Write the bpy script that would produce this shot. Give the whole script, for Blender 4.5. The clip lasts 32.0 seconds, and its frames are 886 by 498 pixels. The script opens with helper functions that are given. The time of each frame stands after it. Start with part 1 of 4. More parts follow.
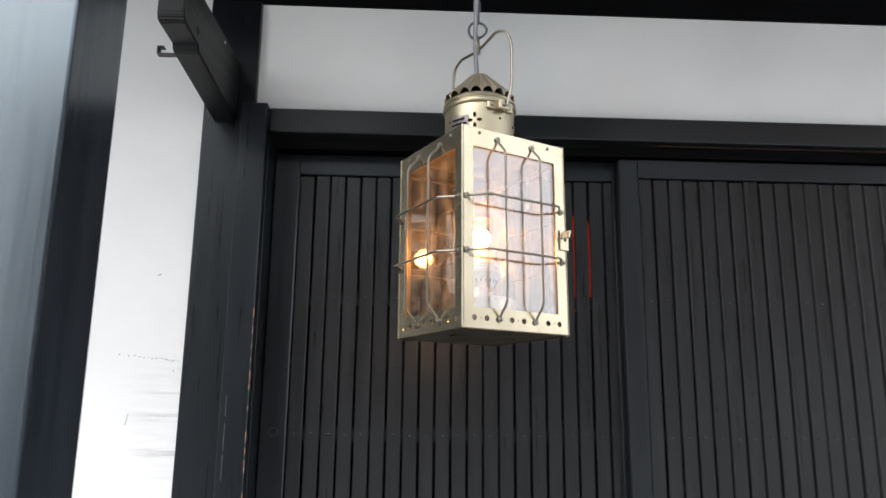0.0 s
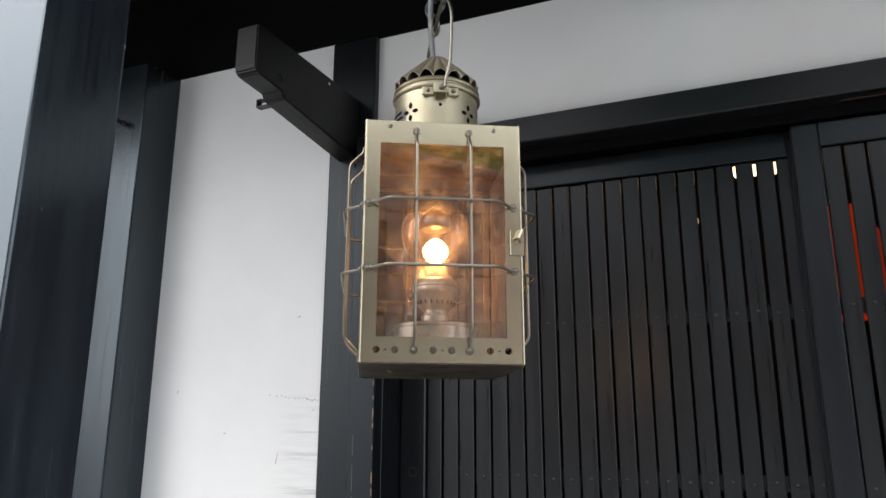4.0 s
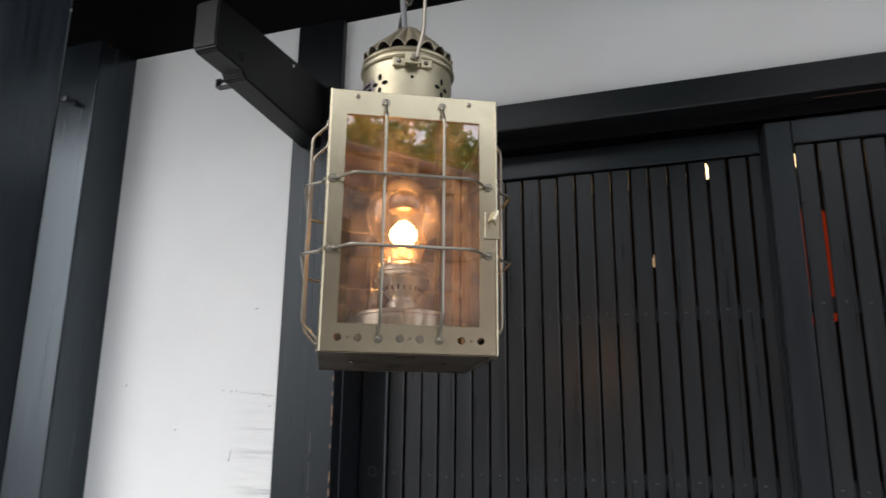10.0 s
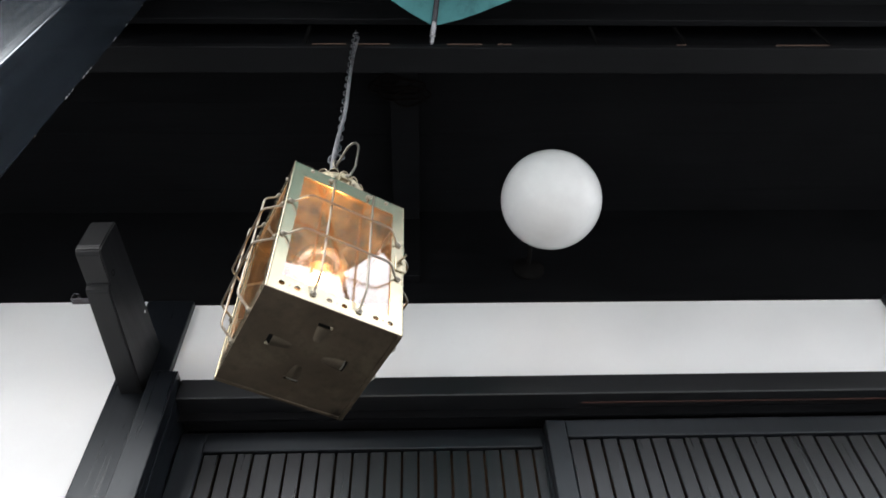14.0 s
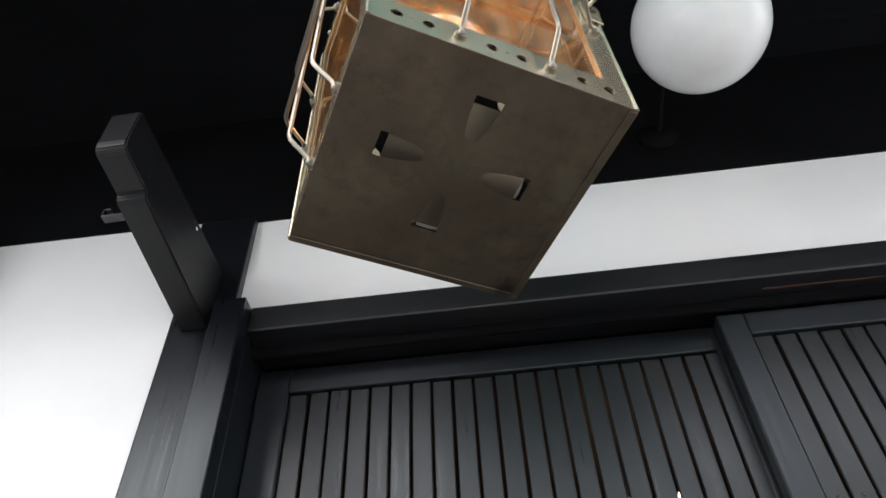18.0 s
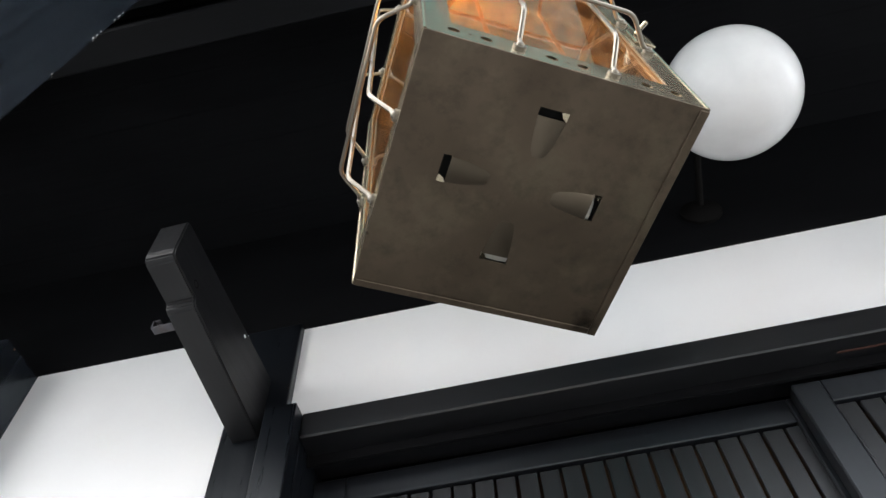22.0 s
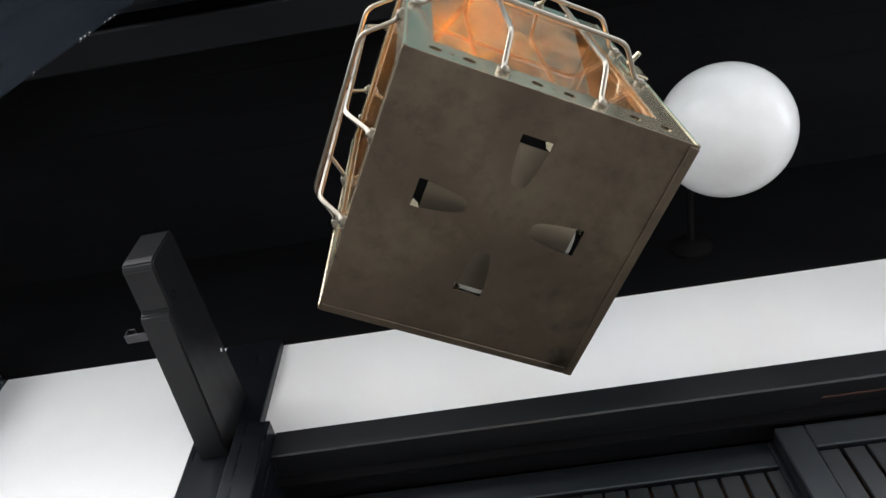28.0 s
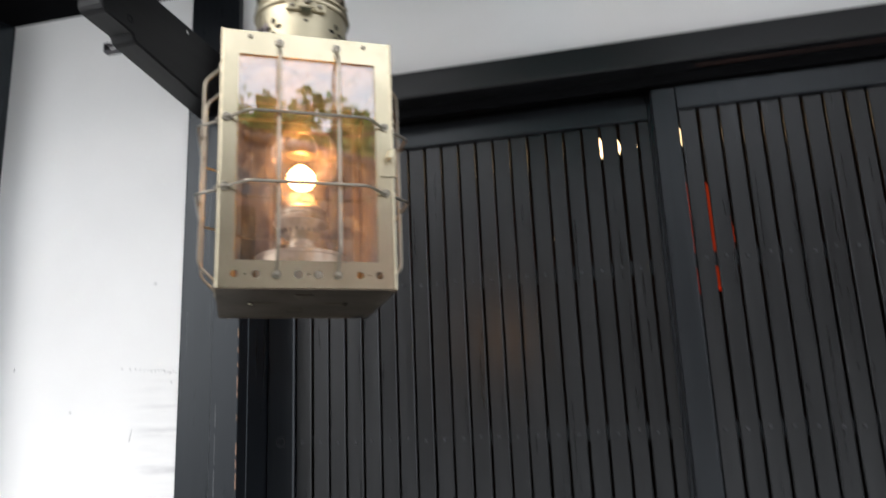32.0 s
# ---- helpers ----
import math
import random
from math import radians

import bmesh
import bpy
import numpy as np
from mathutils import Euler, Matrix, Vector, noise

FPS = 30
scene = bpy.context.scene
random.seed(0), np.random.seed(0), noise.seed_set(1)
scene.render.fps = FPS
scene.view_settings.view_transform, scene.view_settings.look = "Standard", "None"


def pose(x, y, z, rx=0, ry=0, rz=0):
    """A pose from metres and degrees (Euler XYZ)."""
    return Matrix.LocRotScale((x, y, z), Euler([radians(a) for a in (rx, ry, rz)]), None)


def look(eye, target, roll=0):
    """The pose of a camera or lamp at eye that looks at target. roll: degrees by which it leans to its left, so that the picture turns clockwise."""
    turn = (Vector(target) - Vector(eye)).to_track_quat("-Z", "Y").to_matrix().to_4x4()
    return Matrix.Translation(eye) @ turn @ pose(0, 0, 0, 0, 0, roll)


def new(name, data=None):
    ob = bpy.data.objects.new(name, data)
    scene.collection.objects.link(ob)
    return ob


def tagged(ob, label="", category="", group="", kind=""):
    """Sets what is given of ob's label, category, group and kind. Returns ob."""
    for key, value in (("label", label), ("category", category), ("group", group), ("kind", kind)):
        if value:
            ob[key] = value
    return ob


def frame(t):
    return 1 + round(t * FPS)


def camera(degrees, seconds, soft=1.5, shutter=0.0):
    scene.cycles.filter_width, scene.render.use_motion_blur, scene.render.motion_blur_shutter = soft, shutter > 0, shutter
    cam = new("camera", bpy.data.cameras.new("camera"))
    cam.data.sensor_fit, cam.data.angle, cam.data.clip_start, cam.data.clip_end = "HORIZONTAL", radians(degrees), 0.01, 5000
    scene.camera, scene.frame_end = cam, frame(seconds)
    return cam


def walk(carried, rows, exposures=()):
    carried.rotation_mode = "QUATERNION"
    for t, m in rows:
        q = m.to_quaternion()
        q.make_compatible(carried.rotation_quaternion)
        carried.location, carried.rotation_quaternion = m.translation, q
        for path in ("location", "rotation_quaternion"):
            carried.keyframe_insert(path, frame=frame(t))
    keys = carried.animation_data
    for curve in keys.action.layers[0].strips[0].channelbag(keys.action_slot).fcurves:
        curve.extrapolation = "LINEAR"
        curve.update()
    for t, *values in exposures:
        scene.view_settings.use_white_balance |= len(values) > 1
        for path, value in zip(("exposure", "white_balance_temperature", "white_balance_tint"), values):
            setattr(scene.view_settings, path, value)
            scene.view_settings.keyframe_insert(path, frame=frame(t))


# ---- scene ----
cam = camera(63.18, 32.0, soft=1.5, shutter=0.6)
# seconds, eye, target, roll
ROWS = [
    (0, (-0.0042, 0.0003, 1.3928), (0.0805, 1.9555, 1.8051), 0.63),
    (0.5, (0.0738, 0.1172, 1.3980), (0.0300, 2.0641, 1.8539), 0.78),
    (1, (0.1822, 0.1897, 1.4116), (-0.0145, 2.1228, 1.8856), 1.12),
    (1.5, (0.3041, 0.2243, 1.4154), (-0.1460, 2.1227, 1.8553), 1.81),
    (2, (0.4268, 0.2399, 1.4086), (-0.2834, 2.0649, 1.8147), 2.27),
    (2.5, (0.4529, 0.2558, 1.4240), (-0.3806, 2.0292, 1.8248), 2.24),
    (3, (0.4626, 0.2532, 1.4263), (-0.3770, 2.0191, 1.8465), 1.34),
    (3.5, (0.4565, 0.2520, 1.4272), (-0.3329, 2.0402, 1.8504), 0.64),
    (4, (0.4333, 0.2456, 1.4202), (-0.3194, 2.0362, 1.8969), 0.11),
    (4.5, (0.4318, 0.2440, 1.4171), (-0.3380, 2.0235, 1.9077), -0.05),
    (6.5, (0.4268, 0.2591, 1.4167), (-0.3495, 2.0364, 1.9051), 0.11),
    (7, (0.4204, 0.2622, 1.4146), (-0.3371, 2.0468, 1.9062), 0.06),
    (7.5, (0.4192, 0.2597, 1.4155), (-0.3259, 2.0510, 1.9014), -0.05),
    (8, (0.4274, 0.2639, 1.4158), (-0.3235, 2.0534, 1.8992), 0.37),
    (8.5, (0.4223, 0.2664, 1.4124), (-0.3268, 2.0581, 1.8906), 0.31),
    (9, (0.4183, 0.2671, 1.4122), (-0.3195, 2.0638, 1.8892), 0.29),
    (9.5, (0.4248, 0.2716, 1.4202), (-0.3040, 2.0743, 1.8882), 0.69),
    (10, (0.4041, 0.2999, 1.4158), (-0.2530, 2.1276, 1.8930), 0.60),
    (10.5, (0.4082, 0.2981, 1.3275), (-0.1102, 2.0510, 2.1391), 0.58),
    (11, (0.3530, 0.3151, 1.1001), (0.0349, 1.9436, 2.2167), -0.98),
    (11.5, (0.3208, 0.2912, 0.9467), (0.2400, 1.8018, 2.2549), -2.11),
    (12, (0.2775, 0.2989, 0.8911), (0.3085, 1.6876, 2.3301), -2.77),
    (12.5, (0.2462, 0.2969, 0.8709), (0.2751, 1.6455, 2.3476), -1.39),
    (13, (0.2554, 0.3224, 0.8778), (0.3102, 1.5931, 2.4213), -1.34),
    (13.5, (0.2465, 0.3424, 0.8731), (0.3307, 1.5742, 2.4464), -3.05),
    (14, (0.2345, 0.3635, 0.8643), (0.3029, 1.6070, 2.4292), -2.83),
    (14.5, (0.2309, 0.3995, 0.8761), (0.2407, 1.6883, 2.4053), -2.47),
    (15, (0.1830, 0.4778, 0.8981), (0.1452, 1.8018, 2.3967), -2.37),
    (15.5, (0.1507, 0.5695, 0.9642), (0.0699, 1.9433, 2.4155), -2.27),
    (17.5, (0.1179, 0.7029, 1.0878), (0.0182, 2.0846, 2.5304), -2.81),
    (18, (0.1098, 0.7359, 1.1052), (0.0021, 2.0963, 2.5673), -2.97),
    (18.5, (0.0997, 0.7640, 1.1164), (0.0041, 2.0443, 2.6499), -3.95),
    (19, (0.1103, 0.7765, 1.1255), (0.0108, 2.0022, 2.7029), -5.05),
    (19.5, (0.1126, 0.7752, 1.1202), (0.0081, 1.9634, 2.7256), -5.31),
    (20, (0.1045, 0.7770, 1.1055), (-0.0094, 1.9140, 2.7469), -5.79),
    (20.5, (0.0921, 0.7807, 1.0952), (-0.0267, 1.8862, 2.7577), -6.10),
    (21, (0.0837, 0.7833, 1.0955), (-0.0479, 1.8789, 2.7635), -5.88),
    (21.5, (0.0781, 0.7862, 1.0908), (-0.0643, 1.8787, 2.7599), -5.55),
    (22, (0.0782, 0.7905, 1.0906), (-0.0803, 1.8864, 2.7561), -4.59),
    (22.5, (0.0789, 0.7919, 1.0850), (-0.0860, 1.8745, 2.7587), -3.93),
    (23, (0.0766, 0.7907, 1.0850), (-0.0898, 1.8696, 2.7608), -3.62),
    (23.5, (0.0785, 0.7928, 1.0847), (-0.0875, 1.8738, 2.7591), -3.51),
    (24, (0.0748, 0.7950, 1.0848), (-0.0981, 1.8842, 2.7533), -3.23),
    (24.5, (0.0720, 0.7989, 1.0876), (-0.0992, 1.8830, 2.7595), -3.27),
    (25, (0.0800, 0.7998, 1.0963), (-0.0922, 1.8836, 2.7683), -3.09),
    (25.5, (0.0805, 0.8083, 1.1017), (-0.0728, 1.8851, 2.7802), -3.74),
    (26, (0.0821, 0.8028, 1.1078), (-0.0669, 1.8676, 2.7943), -3.30),
    (26.5, (0.0854, 0.8056, 1.1037), (-0.0558, 1.8544, 2.8008), -3.21),
    (28.5, (0.0922, 0.7981, 1.1139), (-0.0306, 1.8539, 2.8080), -2.61),
    (29, (0.1066, 0.7962, 1.1108), (-0.0247, 1.8350, 2.8147), -1.86),
    (29.5, (0.1016, 0.7887, 1.1077), (-0.0214, 1.8330, 2.8090), -2.26),
    (30, (0.1131, 0.7179, 1.0665), (-0.0144, 1.8159, 2.7333), -1.53),
    (30.5, (0.2190, 0.5379, 0.8930), (0.0668, 1.8661, 2.3805), -2.55),
    (31, (0.3163, 0.3970, 0.9129), (0.0028, 2.0064, 2.0580), -1.81),
    (31.5, (0.3246, 0.3315, 1.2139), (-0.0567, 2.1357, 1.9881), -0.92),
    (32, (0.4164, 0.3004, 1.3586), (-0.0035, 2.2041, 1.8054), -2.46),
]
EXPOSURES = [(0.0, 1.64), (1.0, 1.48), (2.0, 1.33), (4.0, 1.34), (10.0, 1.29), (11.0, 1.25), (12.0, 1.50), (13.0, 1.92), (14.0, 2.1), (15.0, 2.0), (18.0, 2.13), (19.0, 2.25), (20.0, 2.27), (29.0, 2.27), (30.0, 2.33), (31.0, 1.94), (32.0, 1.66)]
walk(cam, [(t, look(eye, target, roll)) for t, eye, target, roll in ROWS], EXPOSURES)

# ---- world and light: bright overcast day, open sky to the street side ----
world = bpy.data.worlds.new("overcast")
scene.world = world
world.use_nodes = True
wn, wl = world.node_tree.nodes, world.node_tree.links
sky = wn.new("ShaderNodeTexSky")
sky.sky_type, sky.sun_disc = "NISHITA", False
sky.sun_elevation, sky.sun_rotation = radians(40), radians(215)
sky.air_density, sky.dust_density, sky.ozone_density = 1.0, 4.0, 1.0
grey = wn.new("ShaderNodeHueSaturation")
grey.inputs["Saturation"].default_value = 0.55
wl.new(sky.outputs[0], grey.inputs["Color"])
# even cloud cover over the clear-sky colour: brighter towards the zenith
tc = wn.new("ShaderNodeTexCoord")
up = wn.new("ShaderNodeSeparateXYZ")
wl.new(tc.outputs["Generated"], up.inputs[0])
cover = wn.new("ShaderNodeMapRange")
cover.inputs["From Min"].default_value, cover.inputs["From Max"].default_value = 0.0, 1.0
cover.inputs["To Min"].default_value, cover.inputs["To Max"].default_value = 8.3, 11.1
wl.new(up.outputs[2], cover.inputs["Value"])
cloud = wn.new("ShaderNodeVectorMath")
cloud.operation = "SCALE"
cloud.inputs[0].default_value = (0.945, 0.985, 1.06)
wl.new(cover.outputs[0], cloud.inputs["Scale"])
veil = wn.new("ShaderNodeMix")
veil.data_type = "RGBA"
veil.inputs[0].default_value = 0.75
wl.new(grey.outputs[0], veil.inputs[6])
wl.new(cloud.outputs[0], veil.inputs[7])
wl.new(veil.outputs[2], wn["Background"].inputs["Color"])
wn["Background"].inputs["Strength"].default_value = 0.15

sun = new("sun", bpy.data.lights.new("sun", "SUN"))
sun.data.energy, sun.data.angle, sun.data.color = 0.12, radians(50), (1.0, 0.97, 0.93)
sun.matrix_world = look((-5, -7, 7), (0, 0, 0))

BULB_W = 0.6

# ---- materials ----


def material(name, rough=0.5, metal=0.0, spec=0.5):
    m = bpy.data.materials.new(name)
    m.use_nodes = True
    b = m.node_tree.nodes["Principled BSDF"]
    b.inputs["Roughness"].default_value = rough
    b.inputs["Metallic"].default_value = metal
    b.inputs["Specular IOR Level"].default_value = spec
    return m, m.node_tree.nodes, m.node_tree.links, b


def coords(n, l, scale=(1, 1, 1), world_space=True):
    c = n.new("ShaderNodeNewGeometry") if world_space else n.new("ShaderNodeTexCoord")
    k = n.new("ShaderNodeMapping")
    k.inputs["Scale"].default_value = scale
    l.new(c.outputs["Position" if world_space else "Object"], k.inputs["Vector"])
    return k


def noise_of(n, l, src, scale, detail=4.0, rough=0.55):
    x = n.new("ShaderNodeTexNoise")
    x.inputs["Scale"].default_value, x.inputs["Detail"].default_value, x.inputs["Roughness"].default_value = scale, detail, rough
    l.new(src.outputs[0], x.inputs["Vector"])
    return x


def ramp(n, l, src, stops):
    r = n.new("ShaderNodeValToRGB")
    e = r.color_ramp.elements
    while len(e) < len(stops):
        e.new(0.5)
    for k, (p, c) in enumerate(stops):
        e[k].position = p
        e[k].color = (*c, 1) if len(c) == 3 else c
    l.new(src, r.inputs["Fac"])
    return r


def mix(n, l, fac, a, b):
    x = n.new("ShaderNodeMix")
    x.data_type = "RGBA"
    for sock, v in ((x.inputs[0], fac), (x.inputs[6], a), (x.inputs[7], b)):
        if isinstance(v, (int, float)):
            sock.default_value = v
        elif isinstance(v, tuple):
            sock.default_value = (*v, 1)
        else:
            l.new(v, sock)
    return x.outputs[2]


def bump(n, l, b, height, strength=0.2, dist=0.002):
    k = n.new("ShaderNodeBump")
    k.inputs["Strength"].default_value, k.inputs["Distance"].default_value = strength, dist
    l.new(height, k.inputs["Height"])
    l.new(k.outputs[0], b.inputs["Normal"])


def black_wood(name, dark, light, rough=0.48, along="z", chips=0.0, spec=0.5, sheen=(1, 1, 1)):
    """Black-stained timber: long grain along one axis, faint dusty bloom, small chips down to brown wood."""
    m, n, l, b = material(name, rough, 0.0, spec)
    b.inputs["Specular Tint"].default_value = (*sheen, 1)
    sc = {"x": (1.5, 40, 40), "y": (40, 1.5, 40), "z": (40, 40, 1.5)}[along]
    g = noise_of(n, l, coords(n, l, sc), 2.0, 6, 0.6)
    big = noise_of(n, l, coords(n, l), 3.0, 3)
    info = n.new("ShaderNodeObjectInfo")
    base = ramp(n, l, g.outputs[0], [(0.3, dark), (0.75, light)]).outputs[0]
    dusty = mix(n, l, ramp(n, l, big.outputs[0], [(0.35, (0, 0, 0)), (0.8, (0.35, 0.35, 0.35))]).outputs[0], base, tuple(min(1, v * 1.7) for v in light))
    tone = n.new("ShaderNodeMapRange")
    tone.inputs["To Min"].default_value, tone.inputs["To Max"].default_value = 0.85, 1.12
    l.new(info.outputs["Random"], tone.inputs["Value"])
    hsv = n.new("ShaderNodeHueSaturation")
    l.new(tone.outputs[0], hsv.inputs["Value"])
    l.new(dusty, hsv.inputs["Color"])
    col = hsv.outputs[0]
    if chips:
        ch = noise_of(n, l, coords(n, l, (1, 1, 0.25)), 90, 2, 0.4)
        col = mix(n, l, ramp(n, l, ch.outputs[0], [(chips, (0, 0, 0)), (chips + 0.02, (1, 1, 1))]).outputs[0], col, (0.16, 0.07, 0.035))
    l.new(col, b.inputs["Base Color"])
    rr = ramp(n, l, g.outputs[0], [(0.2, (rough - 0.06,) * 3), (0.8, (rough + 0.12,) * 3)])
    l.new(rr.outputs[0], b.inputs["Roughness"])
    bump(n, l, b, g.outputs[0], 0.09, 0.0010)
    return m


M_POST = black_wood("black_post_paint", (0.0028, 0.0034, 0.0046), (0.0060, 0.0072, 0.0094), 0.28, "z", 0.80, 0.36, (0.88, 0.95, 1.0))
M_PILLAR = black_wood("blue_black_pillar_paint", (0.0070, 0.0088, 0.0116), (0.0240, 0.0300, 0.0380), 0.17, "z", 0.80, 0.95, (0.76, 0.91, 1.0))
M_CORNER = black_wood("blue_black_corner_paint", (0.0040, 0.0050, 0.0066), (0.0120, 0.0148, 0.0190), 0.20, "z", 0.80, 0.72, (0.76, 0.91, 1.0))
M_BEAM = black_wood("black_beam_paint", (0.0032, 0.0034, 0.004), (0.007, 0.0074, 0.0085), 0.36, "x", 0.0, 0.5)
M_ARM = black_wood("black_arm_paint", (0.0036, 0.0038, 0.0043), (0.008, 0.0084, 0.0095), 0.40, "y", 0.0, 0.26)
M_SLAT = black_wood("charcoal_slat_stain", (0.0050, 0.0051, 0.0055), (0.0108, 0.0111, 0.0118), 0.29, "z", 0.0, 0.47, (0.97, 0.985, 1.0))
M_DOORFRAME = black_wood("black_door_frame", (0.0034, 0.0039, 0.0050), (0.0080, 0.0092, 0.0116), 0.31, "z", 0.0, 0.50, (0.92, 0.97, 1.0))
# near-black, almost no gloss: the porch's shade is put into this colour
M_CEIL = black_wood("shade_black_ceiling_board", (0.0030, 0.0030, 0.0034), (0.0062, 0.0064, 0.0070), 0.75, "x", 0.0, 0.03)
M_EAVE = black_wood("black_eave_board", (0.0030, 0.0031, 0.0034), (0.0068, 0.0070, 0.0078), 0.6, "x", 0.0, 0.09)


def plaster_material():
    m, n, l, b = material("white_lime_plaster", 0.8, 0, 0.3)
    c = coords(n, l)
    fine, big = noise_of(n, l, c, 180, 4), noise_of(n, l, c, 2.2, 4)
    col = ramp(n, l, big.outputs[0], [(0.3, (0.76, 0.76, 0.75)), (0.7, (0.83, 0.83, 0.82))]).outputs[0]
    # rubbed grey streaks beside the post and a few specks
    sep = n.new("ShaderNodeSeparateXYZ")
    g = n.new("ShaderNodeNewGeometry")
    l.new(g.outputs["Position"], sep.inputs[0])

    def window(axis, lo, hi, soft):
        a = n.new("ShaderNodeMapRange")
        a.interpolation_type = "SMOOTHSTEP"
        a.inputs["From Min"].default_value, a.inputs["From Max"].default_value = lo, lo + soft
        l.new(sep.outputs[axis], a.inputs["Value"])
        z = n.new("ShaderNodeMapRange")
        z.interpolation_type = "SMOOTHSTEP"
        z.inputs["From Min"].default_value, z.inputs["From Max"].default_value = hi - soft, hi
        z.inputs["To Min"].default_value, z.inputs["To Max"].default_value = 1, 0
        l.new(sep.outputs[axis], z.inputs["Value"])
        p = n.new("ShaderNodeMath")
        p.operation = "MULTIPLY"
        l.new(a.outputs[0], p.inputs[0])
        l.new(z.outputs[0], p.inputs[1])
        return p.outputs[0]

    streak = noise_of(n, l, coords(n, l, (3.2, 1, 52)), 1.6, 6, 0.68)
    smears = None
    for lo, hi, x0, deep in ((1.388, 1.416, -0.70, 0.45), (1.330, 1.366, -0.71, 0.55), (1.246, 1.276, -0.73, 1.0), (1.19, 1.50, -0.74, 0.22)):
        area = n.new("ShaderNodeMath")
        area.operation = "MULTIPLY"
        l.new(window(0, x0, -0.40, 0.12), area.inputs[0])
        l.new(window(2, lo, hi, 0.012), area.inputs[1])
        weight = n.new("ShaderNodeMath")
        weight.operation = "MULTIPLY_ADD"
        weight.inputs[1].default_value = deep
        l.new(area.outputs[0], weight.inputs[0])
        if smears:
            l.new(smears, weight.inputs[2])
        else:
            weight.inputs[2].default_value = 0.0
        smears = weight.outputs[0]
    rub = n.new("ShaderNodeMath")
    rub.operation = "MULTIPLY"
    rub.use_clamp = True
    l.new(smears, rub.inputs[0])
    l.new(ramp(n, l, streak.outputs[0], [(0.44, (0, 0, 0)), (0.62, (1, 1, 1))]).outputs[0], rub.inputs[1])
    col = mix(n, l, rub.outputs[0], col, (0.52, 0.52, 0.52))
    speck = noise_of(n, l, coords(n, l, (1, 1, 0.6)), 34, 1, 0.3)
    col = mix(n, l, ramp(n, l, speck.outputs[0], [(0.855, (0, 0, 0)), (0.865, (0.6, 0.6, 0.6))]).outputs[0], col, (0.35, 0.33, 0.31))
    l.new(col, b.inputs["Base Color"])
    bump(n, l, b, fine.outputs[0], 0.12, 0.001)
    return m


M_PLASTER = plaster_material()


def brass_material(name, lo, hi, rough, stain, smudge=0.35, reach=(0.56, 0.75)):
    m, n, l, b = material(name, rough, 0.9)
    c = coords(n, l, world_space=False)
    big, fine = noise_of(n, l, c, 14, 3, 0.5), noise_of(n, l, c, 240, 3)
    col = ramp(n, l, big.outputs[0], [(0.25, lo), (0.75, hi)]).outputs[0]
    sp = noise_of(n, l, c, 30, 5, 0.6)
    col = mix(n, l, ramp(n, l, sp.outputs[0], [(reach[0], (0, 0, 0)), (reach[1], (smudge,) * 3)]).outputs[0], col, stain)
    l.new(col, b.inputs["Base Color"])
    l.new(ramp(n, l, big.outputs[0], [(0.2, (rough + 0.08,) * 3), (0.8, (rough - 0.04,) * 3)]).outputs[0], b.inputs["Roughness"])
    bump(n, l, b, fine.outputs[0], 0.004, 0.0002)
    return m


M_BRASS = brass_material("pale_aged_brass", (0.335, 0.291, 0.203), (0.425, 0.371, 0.265), 0.215, (0.22, 0.195, 0.130), 0.30)
M_COLLAR = brass_material("satin_collar_brass", (0.300, 0.262, 0.178), (0.400, 0.352, 0.246), 0.40, (0.20, 0.17, 0.11), 0.35)
M_WIRE = brass_material("brass_wire", (0.150, 0.134, 0.106), (0.235, 0.213, 0.175), 0.30, (0.16, 0.13, 0.09))
# base-plate brass made lighter: the light the tilted tongues catch is in the colour
M_TONGUE = brass_material("lightened_louvre_brass", (0.120, 0.096, 0.069), (0.190, 0.156, 0.114), 0.44, (0.06, 0.05, 0.035))
M_INNER = brass_material("sooty_inner_brass", (0.15, 0.107, 0.060), (0.29, 0.215, 0.130), 0.45, (0.05, 0.036, 0.024), 0.6)
M_SOOT = brass_material("sooty_lid_brass", (0.19, 0.112, 0.034), (0.50, 0.340, 0.125), 0.5, (0.045, 0.030, 0.020), 0.85, (0.42, 0.66))
M_TIN = brass_material("tinned_burner_metal", (0.48, 0.46, 0.40), (0.66, 0.64, 0.58), 0.3, (0.25, 0.22, 0.17))
M_STEEL = brass_material("dark_steel_chain", (0.05, 0.05, 0.055), (0.11, 0.11, 0.115), 0.45, (0.06, 0.05, 0.045))
M_IRON = brass_material("black_iron_hook", (0.05, 0.05, 0.055), (0.09, 0.09, 0.10), 0.45, (0.05, 0.03, 0.02))


